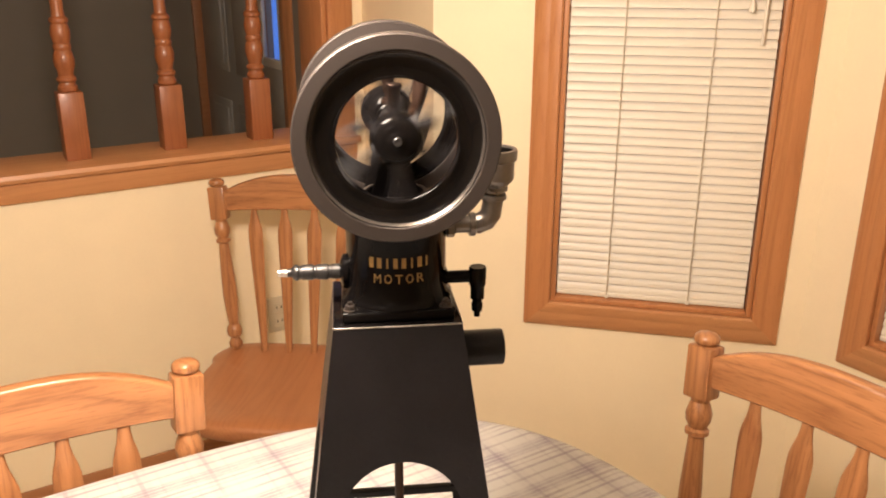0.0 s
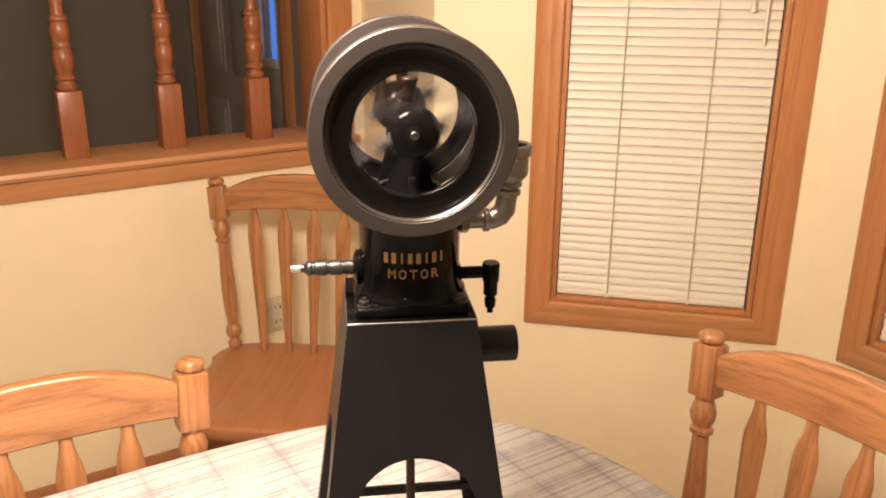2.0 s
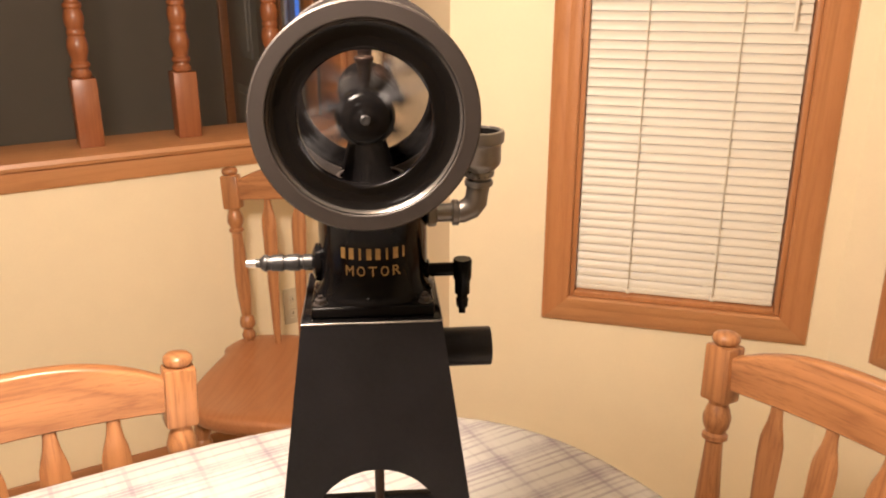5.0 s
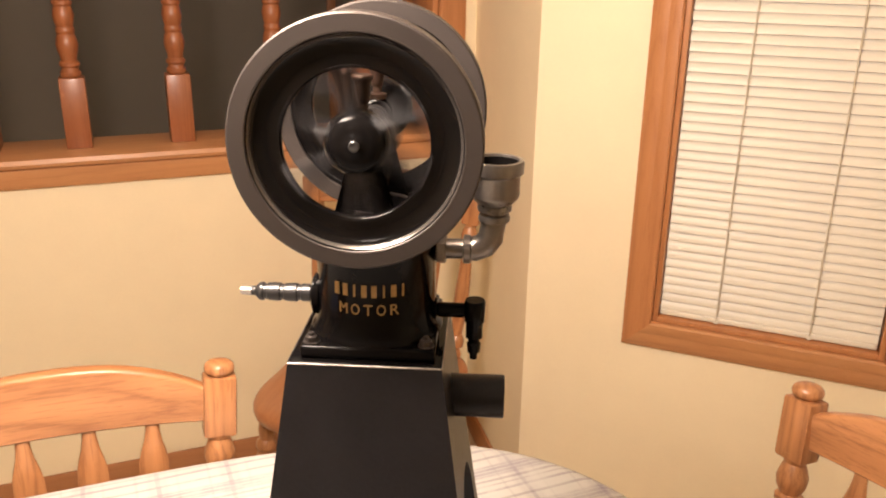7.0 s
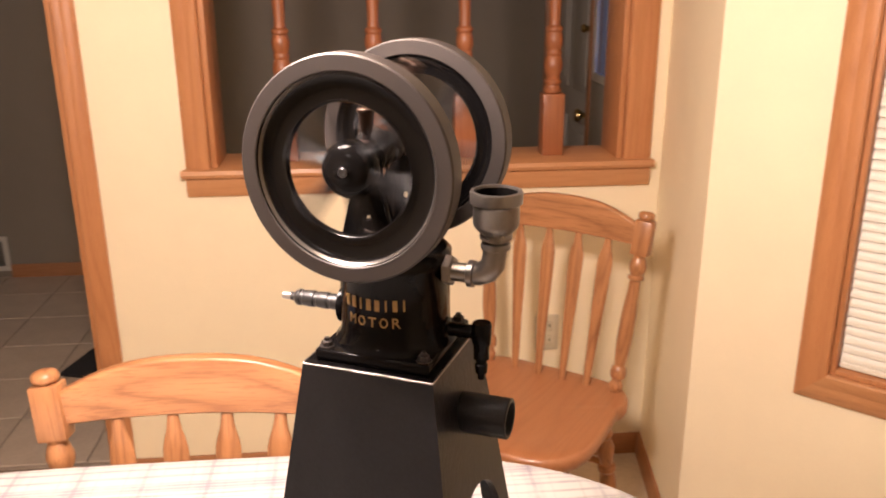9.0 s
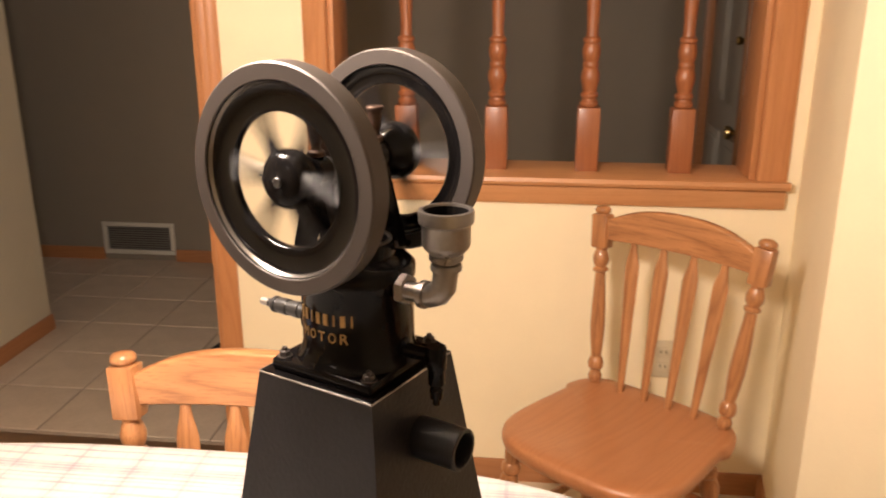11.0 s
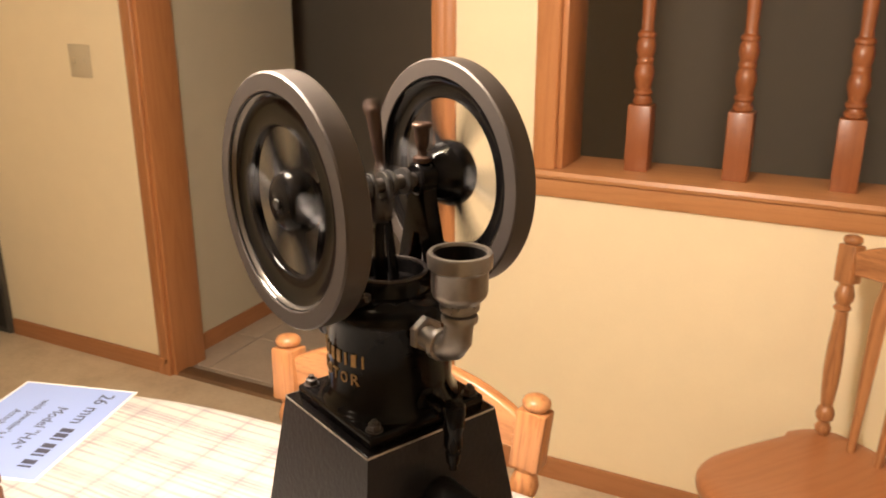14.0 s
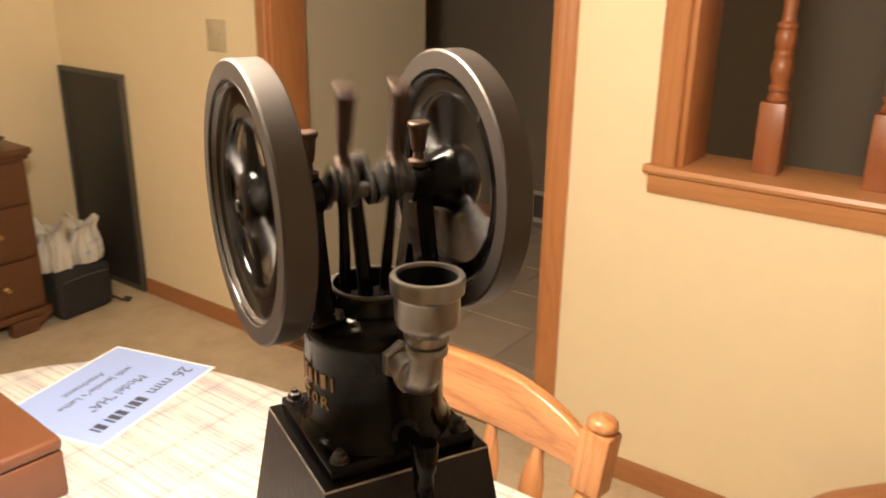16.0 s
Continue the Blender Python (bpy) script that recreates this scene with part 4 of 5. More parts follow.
def pendant():
    t = thing("pendant_lamp", pose(LAMP[0], LAMP[1], 0), "brass pendant lamp hanging over the table", "lamp")
    part("canopy", turned([(0.0, CEIL - 0.03), (0.05, CEIL - 0.025), (0.06, CEIL - 0.0005), (0.0, CEIL - 0.0004)], 24), BRASS, t)
    part("stem", turned([(0.006, LAMP[2] + 0.12), (0.006, CEIL - 0.028)], 12), BRASS, t)
    part("shade", turned([(0.02, LAMP[2] + 0.12), (0.05, LAMP[2] + 0.115), (0.13, LAMP[2] + 0.06), (0.132, LAMP[2] + 0.06), (0.05, LAMP[2] + 0.119), (0.02, LAMP[2] + 0.125)], 32, closed=True), SHADE_MAT, t)
    # a fixture made up to go with the added fill
    c = thing("ceiling_light", pose(-1.5, -1.6, CEIL), "round brass rim added around the unseen fill light", "lamp")
    part("rim", turned([(0.22, -0.055), (0.25, -0.055), (0.25, -0.0005), (0.22, -0.0005)], 40, closed=True), BRASS, c)


pendant()


def sideboard():
    t = thing("sideboard", pose(-2.30, 1.90, FLOOR, 0, 0, 0), "red-brown wooden cabinet with drawers and bracket feet", "cabinet")
    # front faces the room (+x); right end near y = 1.90
    part("body", boxed((-0.44, -0.95, 0.09), (0.0, 0.045, 0.68), 0.004), DARK_WOOD, t)
    part("top", boxed((-0.46, -0.975, 0.7005), (0.022, 0.068, 0.725), 0.006, 3), DARK_WOOD_X, t)
    part("cornice", prism(bmesh.new(), [(0.0, 0.6805), (0.008, 0.6805), (0.018, 0.700), (0.0, 0.700)], -0.96, 0.055, axis=1), DARK_WOOD, t)
    part("plinth", boxed((-0.44, -0.965, 0.06), (0.014, 0.058, 0.0895), 0.004), DARK_WOOD_X, t)
    for y in (-0.965, -0.11):
        bm = prism(bmesh.new(), [(y, 0.0), (y + 0.10, 0.0), (y + 0.10, 0.02), (y + 0.165, 0.0595), (y, 0.0595)], -0.03, 0.018, axis=0, bevel=0.003)
        part("foot", bm, DARK_WOOD, t)
    for y in (-0.965, 0.01):
        part("rear_foot", boxed((-0.43, y, 0.0), (-0.36, y + 0.045, 0.0595), 0.003), DARK_WOOD, t)
    for i, (z0, z1) in enumerate(((0.10, 0.30), (0.31, 0.51), (0.52, 0.675))):
        for y0, y1 in ((-0.93, -0.455), (-0.445, 0.03)):
            dr = part("drawer", boxed((-0.002, y0, z0), (0.012, y1, z1), 0.004, 2), DARK_WOOD_X, t)
            for k in (0.28, 0.72):
                part("pull", turned([(0.0, 0), (0.012, 0.0), (0.006, 0.008), (0.011, 0.018), (0.0, 0.024)], 12, pose(0.012, y0 + (y1 - y0) * k, (z0 + z1) / 2, 0, 90)), BRASS, dr)
    tray = thing("tray", pose(-2.42, 1.86, 0.7255 + FLOOR), "small dark bowl on the cabinet top", "bowl")
    part("bowl", turned([(0.03, 0.0), (0.05, 0.006), (0.075, 0.026), (0.072, 0.026), (0.048, 0.010), (0.0, 0.008)], 24), BRONZE, tray)


sideboard()


def dark_panel():
    t = thing("black_panel", pose(-2.30, NORTH_Y, FLOOR), "flat black panel with thin grey frame against the wall", "panel")
    part("face", boxed((-0.445, -0.016, 0.02), (-0.022, -0.002, 0.925), 0.002), PANEL_BLACK, t)
    for lo, hi in (((-0.467, -0.022, 0.0), (-0.4455, -0.001, 0.945)), ((-0.0215, -0.022, 0.0), (0.0, -0.001, 0.945)), ((-0.445, -0.022, 0.9255), (-0.022, -0.001, 0.945)), ((-0.445, -0.022, 0.0), (-0.022, -0.001, 0.0195))):
        part("edge", boxed(lo, hi, 0.003), PANEL_EDGE, t)


dark_panel()


def crumpled(bm, seed, amount, scale):
    for v in bm.verts:
        n = noise.noise_vector(v.co * scale + Vector((seed, seed * 0.7, 0)))
        v.co += Vector(n) * amount
    return bm


def bags():
    t = thing("soft_bag", pose(-2.36, 2.105, FLOOR, 0, 0, 4), "black fabric carry bag standing on the floor by the cabinet", "bag")
    bm = bmesh.new()
    box(bm, (-0.08, -0.125, 0.0), (0.08, 0.125, 0.20), 0.030, 4)
    bmesh.ops.subdivide_edges(bm, edges=bm.edges, cuts=1, use_grid_fill=True)
    crumpled(bm, 3.1, 0.006, 11)
    for v in bm.verts:
        v.co.z = max(v.co.z, 0.0)
    part("body", bm, FABRIC, t, smooth=60)
    part("strap", sweep(bmesh.new(), [(0.075, 0.10, 0.05), (0.10, 0.135, 0.02), (0.11, 0.165, 0.006), (0.09, 0.19, 0.005), (0.06, 0.18, 0.005)], 0.005, 8), FABRIC, t)
    part("zip", sweep(bmesh.new(), [(0.082, -0.10, 0.165), (0.086, 0.0, 0.172), (0.082, 0.10, 0.165)], 0.003, 6), PANEL_EDGE, t)
    for m, wide, tall, seed, label in ((pose(-2.37, 2.035, 0.198 + FLOOR), 0.066, 0.165, 1.3, "bulging white plastic bag resting on the black bag"),
                                       (pose(-2.36, 2.165, 0.198 + FLOOR), 0.060, 0.160, 5.9, "white plastic bag with a pale blue print")):
        b = thing("plastic_bag", m, label, "bag")
        bm = bmesh.new()
        n = 40
        prof = [(0.55, 0.0), (0.95, 0.03), (1.08, 0.22), (1.0, 0.45), (0.82, 0.66), (0.66, 0.82), (0.78, 0.94), (0.92, 1.0), (0.60, 0.93), (0.30, 0.86)]
        rings = []
        for r, h in prof:
            ring = []
            for i in range(n):
                q = 2 * math.pi * i / n
                c, sn = math.cos(q), math.sin(q)
                fold = 1.0 + (0.06 + 0.14 * h) * math.sin(7 * q + seed * 3 + h * 2) + 0.07 * math.sin(13 * q + seed)
                ears = 0.30 * tall * h ** 3 * max(0.0, math.cos(2 * q - 1.2)) if h > 0.7 else 0.0
                ring.append(bm.verts.new((c * wide * r * fold, sn * wide * 1.05 * r * fold, h * tall + ears)))
            rings.append(ring)
        for u, w in zip(rings, rings[1:]):
            for i in range(n):
                j = (i + 1) % n
                bm.faces.new((u[i], u[j], w[j], w[i]))
        bm.faces.new(rings[0]), bm.faces.new(rings[-1])
        bmesh.ops.subdivide_edges(bm, edges=bm.edges, cuts=1, use_grid_fill=True)
        crumpled(bm, seed, 0.010, 17)
        crumpled(bm, seed + 3, 0.004, 46)
        for v in bm.verts:
            v.co.z = max(v.co.z, 0.001)
        part("sack", bm, PLASTIC_BAG, b, smooth=40)
        if seed > 3:
            for i, (y, z) in enumerate(((-0.022, 0.055), (0.024, 0.060), (0.002, 0.088), (0.030, 0.095))):
                bm = bmesh.new()
                bmesh.ops.create_icosphere(bm, subdivisions=2, radius=0.011)
                for v in bm.verts:
                    v.co = Vector((v.co.x * 0.35 + 0.061 - 0.005 * i, v.co.y + y, v.co.z * 0.8 + z))
                part("print_spot", bm, BLUE_PRINT, b)


bags()


# ---- the engine ----
ENGINE = pose(0.4609, 0.7773, 0.7502, 0, 0, -25.2)
SHAFT_Z, FRONT_Y, REAR_Y = 0.5318, -0.0680, 0.0535
engine = thing("hot_air_engine", ENGINE, "black model hot-air engine with two flywheels on a tall cast stand", "model engine")


def stand_panel(bm, turn, arch=True):
    """One sloping side of the stand, with an arch between its legs."""
    top, low, h, th = 0.0530, 0.1045, 0.3742, 0.006
    pts = [(-top, h), (-low, 0.0)]
    if arch:
        pts += [(-0.080, 0.0), (-0.0535, 0.196)]
        pts += [(-0.0525 * math.cos(q), 0.204 + 0.0525 * math.sin(q)) for q in [math.pi * i / 18 for i in range(0, 19)]]
        pts += [(0.0535, 0.196), (0.080, 0.0)]
    pts += [(low, 0.0), (top, h)]
    slope = (low - top) / h
    k = len(pts)
    def side(off):
        vs = []
        for x, z in pts:
            y = -(low - slope * z) + off
            vs.append(bm.verts.new(pose(0, 0, 0, 0, 0, turn) @ Vector((x * (1 - off / 0.1 if abs(abs(x) - (low - slope * z)) < 1e-6 else 1), y, z))))
        return vs
    a, b = side(0.0), side(th)
    bm.faces.new(a), bm.faces.new(list(reversed(b)))
    for i in range(k):
        bm.faces.new((a[i], a[(i + 1) % k], b[(i + 1) % k], b[i]))


for i in range(4):
    bm = bmesh.new()
    stand_panel(bm, i * 90)
    part("stand_panel", bm, BASE_BLACK, engine, smooth=40)
part("stand_top", boxed((-0.0527, -0.0527, 0.3695), (0.0527, 0.0527, 0.3756), 0.0012, 3), BLACK, engine)
# pale strips that paint a highlight along the stand's top edges
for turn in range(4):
    part("worn_edge", boxed((-0.0528, -0.0535, 0.3738), (0.0528, -0.0527, 0.3752), 0.0003, 1), GLINT_AND_TIP, engine, "bright strip painted as a glint along the casting's edge", pose(0, 0, 0, 0, 0, turn * 90))
part("stand_bar", boxed((-0.082, 0.078, 0.118), (0.082, 0.086, 0.126), 0.001), BASE_BLACK, engine)
part("fuel_pipe", turned([(0.0042, 0.02), (0.0042, 0.32)], 12, pose(0.002, 0.0, 0)), BRONZE, engine, "thin brown fuel pipe")
# bolted foot flange and cylinder
bm = boxed((-0.0455, -0.0470, 0.3757), (0.0478, 0.0470, 0.3850), 0.0022, 3)
part("foot_flange", bm, BLACK, engine)
for sx in (-0.0385, 0.0410):
    for sy in (-0.0395, 0.0395):
        bm = turned([(0.0058, 0.3851), (0.0058, 0.3860), (0.0, 0.3860)], 16, pose(sx, sy, 0))
        lathe(bm, [(0.0044, 0.3860), (0.0044, 0.3895), (0.0030, 0.3902), (0.0, 0.3902)], 6, pose(sx, sy, 0, 0, 0, 20))
        lathe(bm, [(0.0021, 0.390), (0.0021, 0.3922), (0.0, 0.3926)], 10, pose(sx, sy, 0))
        part("nut", bm, STEEL, engine, "small steel nut on its stud")
CYL = pose(0.0025, 0, 0)
part("cylinder", turned([(0.0478, 0.3851), (0.0476, 0.3862), (0.0458, 0.3878), (0.0443, 0.3905), (0.0432, 0.3945), (0.0426, 0.3990), (0.0425, 0.4460), (0.0440, 0.4480), (0.0440, 0.4560), (0.0400, 0.4600), (0.0290, 0.4640), (0.0285, 0.4720), (0.0265, 0.4740), (0.0240, 0.4735), (0.0235, 0.4300), (0.0, 0.4300)], 56, CYL), BLACK, engine, smooth=50)
part("cylinder_rim", turned([(0.0243, 0.4741), (0.0268, 0.4741), (0.0268, 0.4756), (0.0243, 0.4756)], 40, CYL, closed=True), STEEL, engine, "thin polished rim")
part("bridge", boxed((-0.016, -0.046, 0.4605), (0.021, 0.046, 0.4645), 0.001), BLACK, engine)

# raised gilt lettering round the front of the cylinder
R = 0.0427
for i, letter in enumerate("MOTOR"):
    a = (-0.0185 + i * 0.0089) / R
    lettering(letter, 0.0112, 0.0004, GOLD, "gilt_letter", engine, CYL @ pose(R * math.sin(a), -R * math.cos(a), 0.4112, 90, 0, math.degrees(a)) @ pose(0, 0, 0.0002), "raised gilt letter", width=0.0062)
for i in range(8):
    w = 0.0013 if i in (2, 5, 7) else 0.0036
    bm = boxed((-w / 2, -0.0043, -0.0004), (w / 2, 0.0043, 0.0006))
    a = (-0.0235 + i * 0.00672) / R
    part("gilt_bar", bm, GOLD, engine, "plain gilt bar", CYL @ pose(R * math.sin(a), -R * math.cos(a), 0.4252, 90, 0, math.degrees(a)))

# bearing pedestals with oilers
for s in (-1, 1):
    y = -0.0375 if s < 0 else 0.0310
    ped = part("pedestal", prism(bmesh.new(), [(-0.024, 0.4645), (-0.020, 0.4720), (-0.0085, 0.515), (-0.0085, SHAFT_Z + 0.004), (0.0085, SHAFT_Z + 0.004), (0.0085, 0.515), (0.020, 0.4720), (0.024, 0.4645), (0.010, 0.4645), (0.004, 0.496), (-0.004, 0.496), (-0.010, 0.4645)], y - 0.0055, y + 0.0055, axis=1, bevel=0.0012), BLACK, engine)
    part("bearing", turned([(0.0, -0.0072), (0.0095, -0.0072), (0.0110, -0.006), (0.0110, 0.006), (0.0095, 0.0072), (0.0, 0.0072)], 24, pose(0, y, SHAFT_Z, 90)), BLACK, engine)
    cup_z = SHAFT_Z + 0.010
    part("oiler", turned([(0.0036, cup_z), (0.0064, cup_z + 0.0012), (0.0064, cup_z + 0.0042), (0.0034, cup_z + 0.0054), (0.0030, cup_z + 0.0090), (0.0040, cup_z + 0.0105), (0.0047, cup_z + 0.0150), (0.0054, cup_z + 0.0225), (0.0057, cup_z + 0.0236)], 24, pose(0, y, 0)), BRONZE, engine, "dark bronze oil cup")
    part("oiler_cap", turned([(0.0, cup_z + 0.0237), (0.0062, cup_z + 0.0237), (0.0067, cup_z + 0.0244), (0.0067, cup_z + 0.0262), (0.0060, cup_z + 0.0270), (0.0, cup_z + 0.0272)], 24, pose(0, y, 0)), BRONZE, engine, "worn bronze cap")
    for sx in (-1, 1):
        part("foot_bolt", turned([(0.0042, 0.4646), (0.0042, 0.4686), (0.0, 0.4695)], 6, pose(sx * 0.0195 , y - s * 0.0075, 0.0)), STEEL, engine)


def flywheel(y):
    """Heavy rim with a dark dished web, open centre, hub and six tapered spokes; it turns about y."""
    R1, R2, R3, w = 0.0774, 0.0658, 0.0452 if y < 0 else 0.0510, 0.0086
    m = pose(0, 0, 0, 90, 0, 0)
    rim = [(R2, w - 0.0060), (R2, w - 0.0005), (R2 + 0.0005, w), (R1 - 0.0012, w), (R1, w - 0.0012), (R1, -w + 0.0012), (R1 - 0.0012, -w), (R2 + 0.0005, -w), (R2, -w + 0.0005), (R2, -w + 0.0060)]
    fly = part("flywheel", turned(rim, 96, m, closed=True), STEEL, engine, "heavy turned steel rim", pose(0, y, SHAFT_Z), 40)
    for side in (1 if y < 0 else -1,):
        lip = [(R2 + 0.0012, side * (w + 0.0001)), (R2 + 0.0004, side * (w - 0.0004)), (R2 - 0.0022, side * (w - 0.0034)), (R2 - 0.0030, side * (w - 0.0052)), (R2 + 0.0012, side * (w - 0.0052))]
        part("rim_lip", turned(lip, 96, m, closed=True), LIP_STEEL, fly, "smooth turned lip inside the rim", smooth=30)
    web = [(R2 - 0.0004, w - 0.0007), (R2 - 0.0012, w - 0.0030), (R2 - 0.0045, w - 0.0056), (R3 + 0.006, w - 0.0062), (R3 + 0.001, w - 0.0056), (R3, w - 0.0066), (R3, -w + 0.0066), (R3 + 0.001, -w + 0.0056), (R3 + 0.006, -w + 0.0062), (R2 - 0.0045, -w + 0.0056), (R2 - 0.0012, -w + 0.0030), (R2 - 0.0004, -w + 0.0007)]
    part("web", turned(web, 96, m, closed=True), WEB_BLACK, fly, "black enamelled inner web", smooth=50)
    # bell-shaped hub: a boss with the shaft's end outside, swelling to the spokes and drawn in to a neck at the bearing
    hub = [(0.0, 0.0088), (0.0040, 0.0088), (0.0044, 0.0084), (0.0095, 0.0082), (0.0130, 0.0074), (0.0160, 0.0058), (0.0182, 0.0036), (0.0197, 0.0008), (0.0204, -0.0025), (0.0202, -0.0060), (0.0190, -0.0095),
           (0.0166, -0.0124), (0.0136, -0.0146), (0.0112, -0.0158), (0.0102, -0.0172), (0.0, -0.0174)]
    turn = m if y < 0 else pose(0, 0, 0, -90, 0, 0)
    if y > 0:
        hub = [(r * 1.12, z + (0.0045 if z > -0.0140 else 0.0)) for r, z in hub]
    part("hub", turned(hub, 40, turn), BLACK, fly, "black enamelled hub", smooth=50)
    part("shaft_end", turned([(0.0, 0.0080), (0.0034, 0.0080), (0.0034, 0.0094 + 0.0045 * (y > 0)), (0.0028, 0.0100 + 0.0045 * (y > 0)), (0.0009, 0.0100 + 0.0045 * (y > 0)), (0.0, 0.0096 + 0.0045 * (y > 0))], 20, turn), DARK_IRON, fly, "dark steel end of the shaft")
    for k in range(6):
        bm = bmesh.new()
        sweep(bm, [(0, 0, 0.015), (0, 0, 0.022), (0, 0, 0.031), (0, 0, 0.040), (0, 0, R3 + 0.002)], [0.0060, 0.0050, 0.0042, 0.0044, 0.0060], 12)
        bmesh.ops.transform(bm, matrix=pose(0, 0, 0, 0, 60 * k + 12, 0), verts=bm.verts)
        part("spoke", bm, BASE_BLACK, fly, "black spoke")
    return fly


front_wheel = flywheel(FRONT_Y)
rear_wheel = flywheel(REAR_Y)

# crankshaft: two webs with pins at a right angle to one another
crank = part("crankshaft", turned([(0.0048, -0.068), (0.0048, -0.0200), (0.0048, 0.0200), (0.0048, 0.068)], 20, pose(0, 0, 0, 90)), STEEL, engine, "steel crankshaft", pose(0, 0, SHAFT_Z))
THROW = 0.0165


def web_plate(y0, y1, angle):
    bm = bmesh.new()
    out = [(0.0090 * math.cos(q), 0.0090 * math.sin(q)) for q in [math.pi + math.pi * i / 12 for i in range(13)]]
    out += [(0.0070 * math.cos(q), THROW + 0.0070 * math.sin(q)) for q in [math.pi * i / 12 for i in range(13)]]
    prism(bm, out, y0, y1, axis=1, bevel=0.0008)
    bmesh.ops.transform(bm, matrix=pose(0, 0, 0, 0, angle, 0), verts=bm.verts)
    return bm


# two pins in step, and between them the displacer's pin a quarter turn behind
for y0, y1, a in ((-0.0292, -0.0258, 0), (-0.0172, -0.0138, 0), (0.0022, 0.0058, 0), (0.0142, 0.0178, 0), (-0.0128, -0.0100, -90), (-0.0020, 0.0010, -90)):
    part("crank_web", web_plate(y0, y1, a), DARK_IRON, crank)
for y0, y1, a in ((-0.0258, -0.0172, 0), (0.0058, 0.0142, 0), (-0.0100, -0.0020, -90)):
    bm = turned([(0.0038, y0), (0.0038, y1)], 16, pose(0, 0, 0, -90))
    bmesh.ops.transform(bm, matrix=pose(0, 0, 0, 0, a, 0) @ pose(0, 0, THROW), verts=bm.verts)
    part("crank_pin", bm, BRIGHT, crank)
ROD = 0.076


def side_rod(y):
    """A rod that swings with its crank pin: clamped big end at the origin with an oil cup above, slim shank below."""
    bm = bmesh.new()
    sweep(bm, [(0.0, y * 0.82, -ROD), (0.0, y * 0.86, -0.050), (0.0, y * 0.94, -0.024), (0.0, y, -0.007)], [0.0036, 0.0034, 0.0029, 0.0034], 14)
    ob = part("rod", bm, BLACK, engine, "black enamelled rod")
    part("big_end", turned([(0.0, -0.0034), (0.0086, -0.0034), (0.0092, -0.0026), (0.0092, 0.0026), (0.0086, 0.0034), (0.0, 0.0034)], 28, pose(0, y, 0.0, 90)), DARK_IRON, ob, "dark steel bearing end")
    for x in (-0.0092, 0.0092):
        part("clamp_bolt", turned([(0.0, -0.0062), (0.0022, -0.0062), (0.0022, 0.0062), (0.0, 0.0064)], 6, pose(x, y, 0.0)), STEEL, ob, "small steel clamp bolt")
    part("rod_cup", turned([(0.0046, 0.0080), (0.0046, 0.0100), (0.0028, 0.0108), (0.0028, 0.0180), (0.0038, 0.0205), (0.0043, 0.0300), (0.0051, 0.0480), (0.0053, 0.0490)], 22, pose(0, y, 0)), BRONZE, ob, "dark bronze oil cup")
    part("cup_cap", turned([(0.0, 0.0491), (0.0058, 0.0491), (0.0063, 0.0498), (0.0063, 0.0514), (0.0056, 0.0522), (0.0, 0.0524)], 22, pose(0, y, 0)), BRONZE, ob, "worn bronze cap")
    return ob


front_rod, rear_rod = side_rod(-0.0215), side_rod(0.0100)
con_rod = part("displacer_rod", sweep(bmesh.new(), [(0, -0.004, -ROD - 0.004), (0, -0.005, -0.045), (0, -0.006, -0.02), (0, -0.006, -0.006)], [0.0048, 0.0046, 0.0042, 0.0042], 16), BLACK, engine, "thick black middle rod")
part("rod_end", turned([(0.0, -0.0028), (0.0080, -0.0028), (0.0080, 0.0028), (0.0, 0.0028)], 24, pose(0, -0.006, 0, 90)), STEEL, con_rod)

# water drain on one side
bm = turned([(0.0, 0.0), (0.0145, 0.0), (0.0150, 0.0015), (0.0150, 0.0045), (0.0120, 0.0060), (0.0080, 0.0075), (0.0, 0.0075)], 32, pose(-0.0385, 0, 0.4050, 0, -90))
part("drain_flange", bm, BLACK, engine)
prof = [(0.0, 0.0), (0.0066, 0.0)]
z = 0.0
for k in range(3):
    prof += [(0.0065, z + 0.0070), (0.0058, z + 0.0076), (0.0058, z + 0.0100), (0.0068, z + 0.0106), (0.0069, z + 0.0125)]
    z += 0.0125
prof += [(0.0058, z + 0.0020), (0.0036, z + 0.0040), (0.0032, z + 0.0095), (0.0, z + 0.0100)]
part("drain_pipe", turned(prof, 24, pose(-0.0455, 0, 0.4050, 0, -90)), DARK_IRON, engine, "ribbed blackened iron pipe")
part("drain_tip", turned([(0.0, 0.0), (0.0036, 0.0), (0.0030, 0.0080), (0.0, 0.0085)], 16, pose(-0.0900, 0, 0.4050, 0, -90)), GLINT_AND_TIP, engine, "bare steel tip")

# water funnel on the other
part("hex_nut", turned([(0.0, 0.0), (0.0105, 0.0), (0.0118, 0.0012), (0.0118, 0.0062), (0.0105, 0.0074), (0.0, 0.0074)], 6, pose(0.0450, -0.004, 0.4450, 0, 90)), IRON, engine)
cx, cy = 0.0850, -0.006
pts = [(0.050, cy, 0.4450), (0.062, cy, 0.4450), (0.0720, cy, 0.4453), (0.0790, cy, 0.4485), (0.0830, cy, 0.4540), (cx - 0.001, cy, 0.4610), (cx, cy, 0.4680)]
part("elbow", sweep(bmesh.new(), pts, [0.0072, 0.0072, 0.0088, 0.0092, 0.0092, 0.0088, 0.0088], 20), IRON, engine, "grey iron elbow", smooth=60)
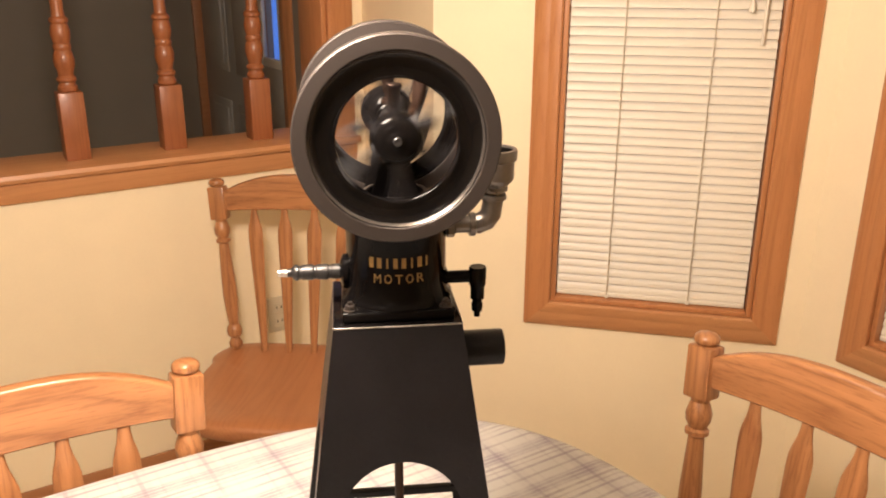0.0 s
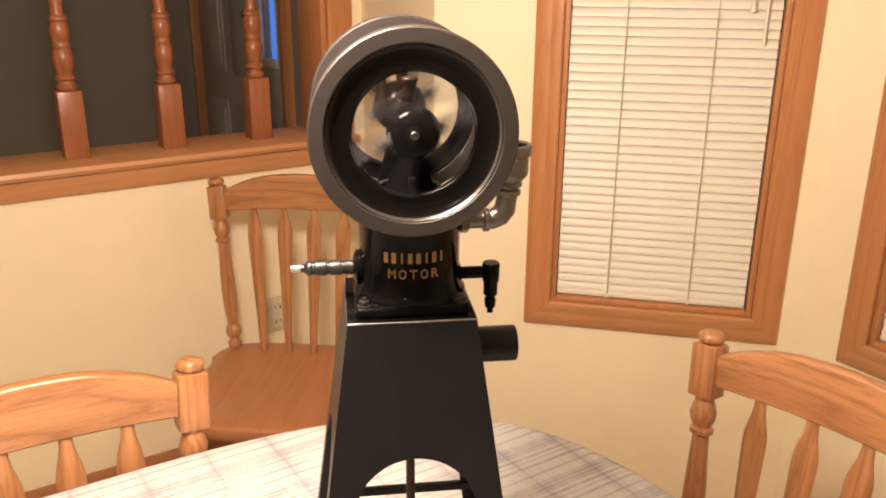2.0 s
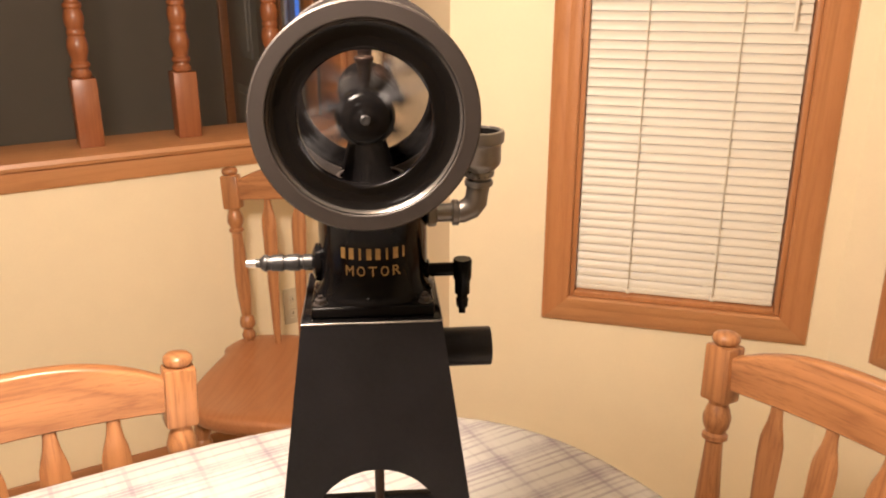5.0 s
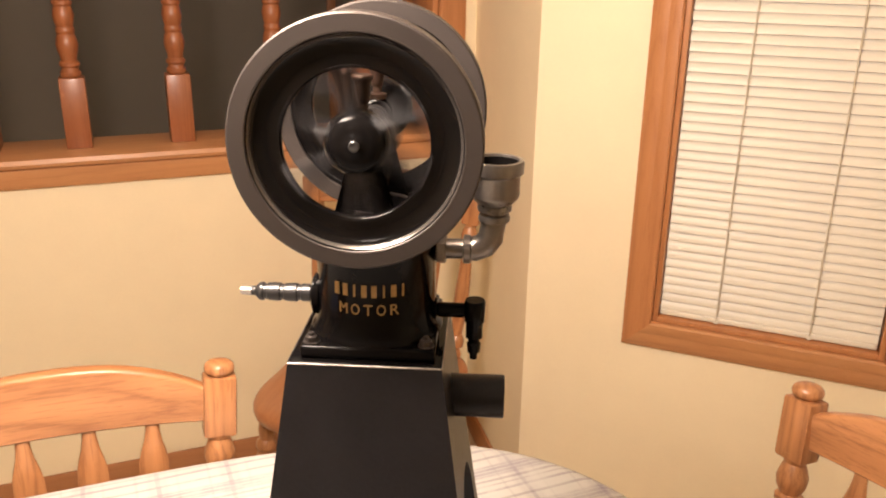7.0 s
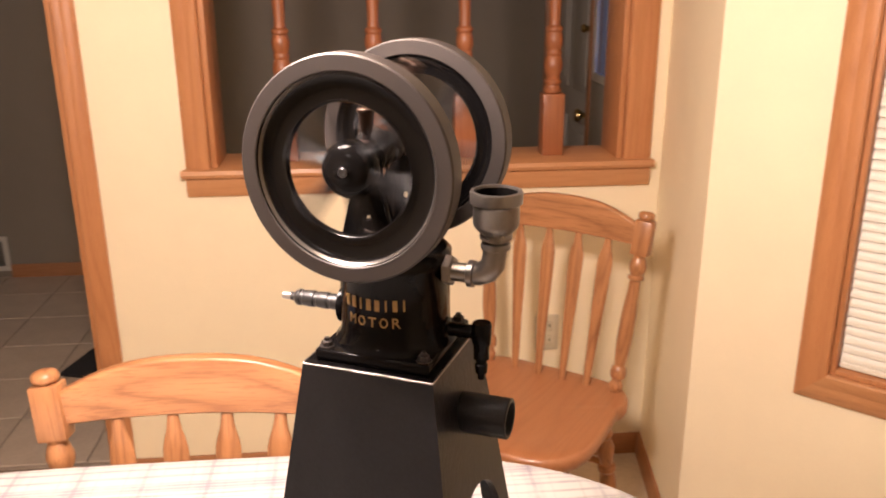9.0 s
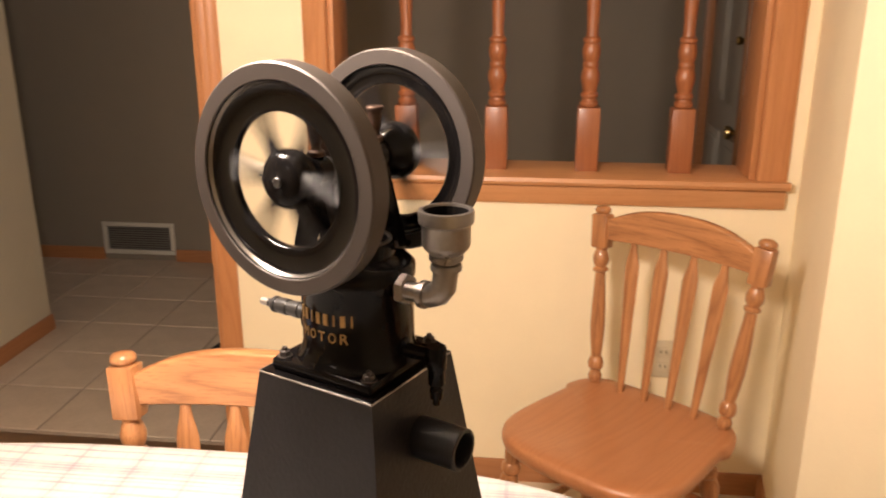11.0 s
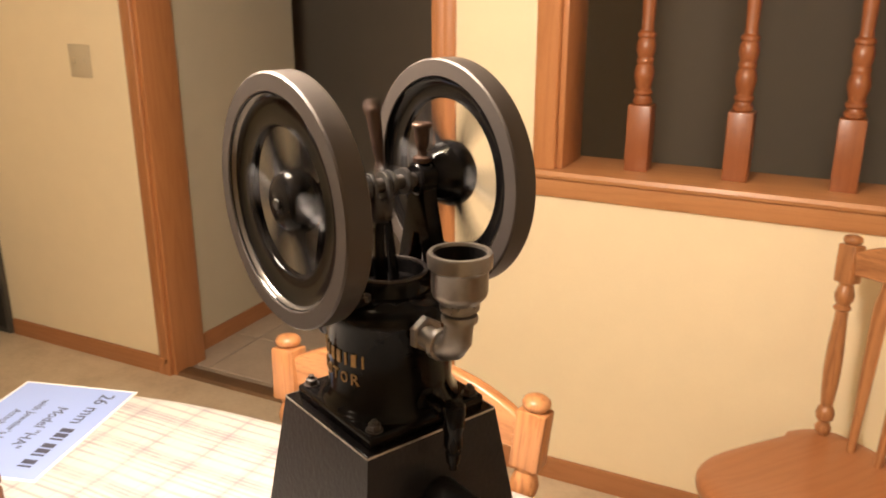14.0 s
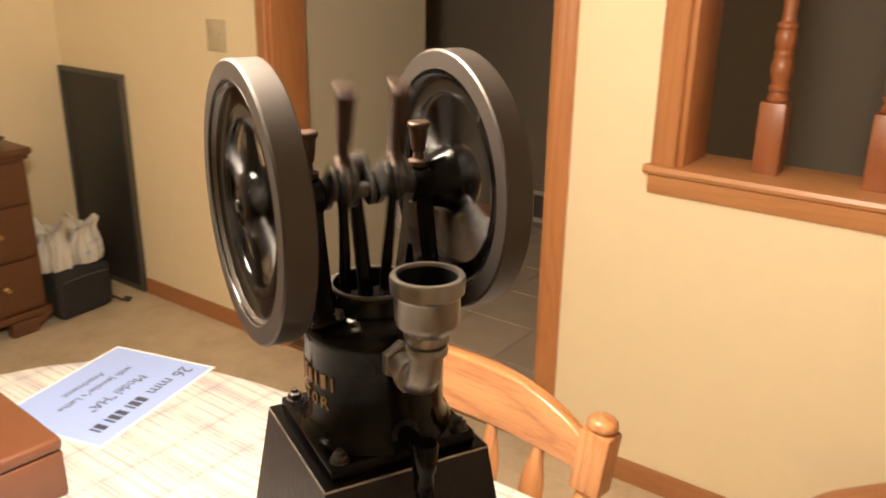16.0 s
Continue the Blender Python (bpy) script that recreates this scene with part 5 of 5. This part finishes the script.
part("elbow_collar", turned([(0.0088, 0.0), (0.0102, 0.0008), (0.0102, 0.0050), (0.0088, 0.0058)], 24, pose(0.0640, cy, 0.4450, 0, 90), closed=False), IRON, engine)
cup = [(0.0085, 0.4660), (0.0108, 0.4668), (0.0112, 0.4690), (0.0104, 0.4712), (0.0086, 0.4722), (0.0086, 0.4735), (0.0118, 0.4745), (0.0120, 0.4768), (0.0115, 0.4785), (0.0160, 0.4835), (0.0168, 0.4860), (0.0168, 0.4985), (0.0176, 0.5000), (0.0190, 0.5012),
       (0.0192, 0.5085), (0.0186, 0.5098), (0.0162, 0.5100), (0.0158, 0.5088), (0.0157, 0.4900), (0.0, 0.4890)]
part("funnel_cup", turned(cup, 40, pose(cx, cy, 0)), IRON, engine, "grey cast-iron filler cup with a thick rim", smooth=40)
part("cup_lining", turned([(0.0157, 0.5082), (0.0153, 0.5082), (0.0149, 0.4925), (0.0, 0.4915), (0.0, 0.4905), (0.0155, 0.4910)], 40, pose(cx, cy, 0), closed=True), CUP_DARK, engine, "near-black inside of the cup")
part("cup_water", turned([(0.0, 0.4955), (0.0149, 0.4955), (0.0149, 0.4930), (0.0, 0.4930)], 32, pose(cx, cy, 0)), WEB_BLACK, engine, "dark water standing in the cup")

# cock with a hanging nozzle
bm = turned([(0.0, 0.0), (0.0090, 0.0), (0.0090, 0.0030), (0.0055, 0.0045), (0.0055, 0.0230), (0.0, 0.0230)], 20, pose(0.0430, 0, 0.3955, 0, 90))
part("cock_stem", bm, BLACK, engine)
part("cock_valve", turned([(0.0, 0.3575), (0.0028, 0.3578), (0.0028, 0.3625), (0.0046, 0.3632), (0.0052, 0.3700), (0.0042, 0.3710), (0.0042, 0.3735), (0.0062, 0.3750), (0.0062, 0.3860), (0.0074, 0.3880), (0.0078, 0.4030), (0.0070, 0.4045), (0.0, 0.4045)], 20, pose(0.0735, -0.001, 0)), BLACK, engine, "small black drain cock")
# burner tube
part("burner_tube", turned([(0.0162, 0.0), (0.0162, 0.0560), (0.0155, 0.0568), (0.0135, 0.0568), (0.0130, 0.0555), (0.0130, 0.0)], 32, pose(0.0405, -0.001, 0.3266, 0, 90), closed=True), BASE_BLACK, engine, "open black burner tube")

# ---- hall tiles ----
me = mesh_of(boxed((-0.148, -0.148, -0.006), (0.148, 0.148, 0.0), 0.002, 1), "tile", TILE)
i = 0
for ix in range(-9, 5):
    for iy in range(6):
        x, y = 0.005 + 0.302 * ix, 2.655 + 0.302 * iy
        if -2.6 < x < 1.3 and y < 4.2:
            ob = new("tile", me)
            ob.parent = hall_floor
            ob.matrix_basis = pose(x, y, FLOOR + 0.0002 * math.sin(i * 3.7))
            i += 1


# ---- what moves ----
def motions():
    # the crank turns some 2.75 times a second, slowing a little, and stands upright at 15.95 s
    spin, main, displacer = [], [], []

    def on_pin(a):
        x, z = THROW * math.sin(radians(a)), THROW * math.cos(radians(a))
        return pose(x, 0, SHAFT_Z + z, 0, math.degrees(math.asin(x / ROD)), 0)

    for k in range(481):
        t = min(k / 30, 16.0)
        a = 360 * (2.778 * (t - 15.95) - 0.00234 * (t * t - 254.4))
        spin.append((t, a))
        main.append((t, on_pin(a)))
        displacer.append((t, on_pin(a - 90)))
    walk(front_wheel, [(t, pose(0, FRONT_Y, SHAFT_Z, 0, a, 0)) for t, a in spin])
    walk(rear_wheel, [(t, pose(0, REAR_Y, SHAFT_Z, 0, a, 0)) for t, a in spin])
    walk(crank, [(t, pose(0, 0, SHAFT_Z, 0, a, 0)) for t, a in spin])
    walk(front_rod, main)
    walk(rear_rod, main)
    walk(con_rod, displacer)


motions()
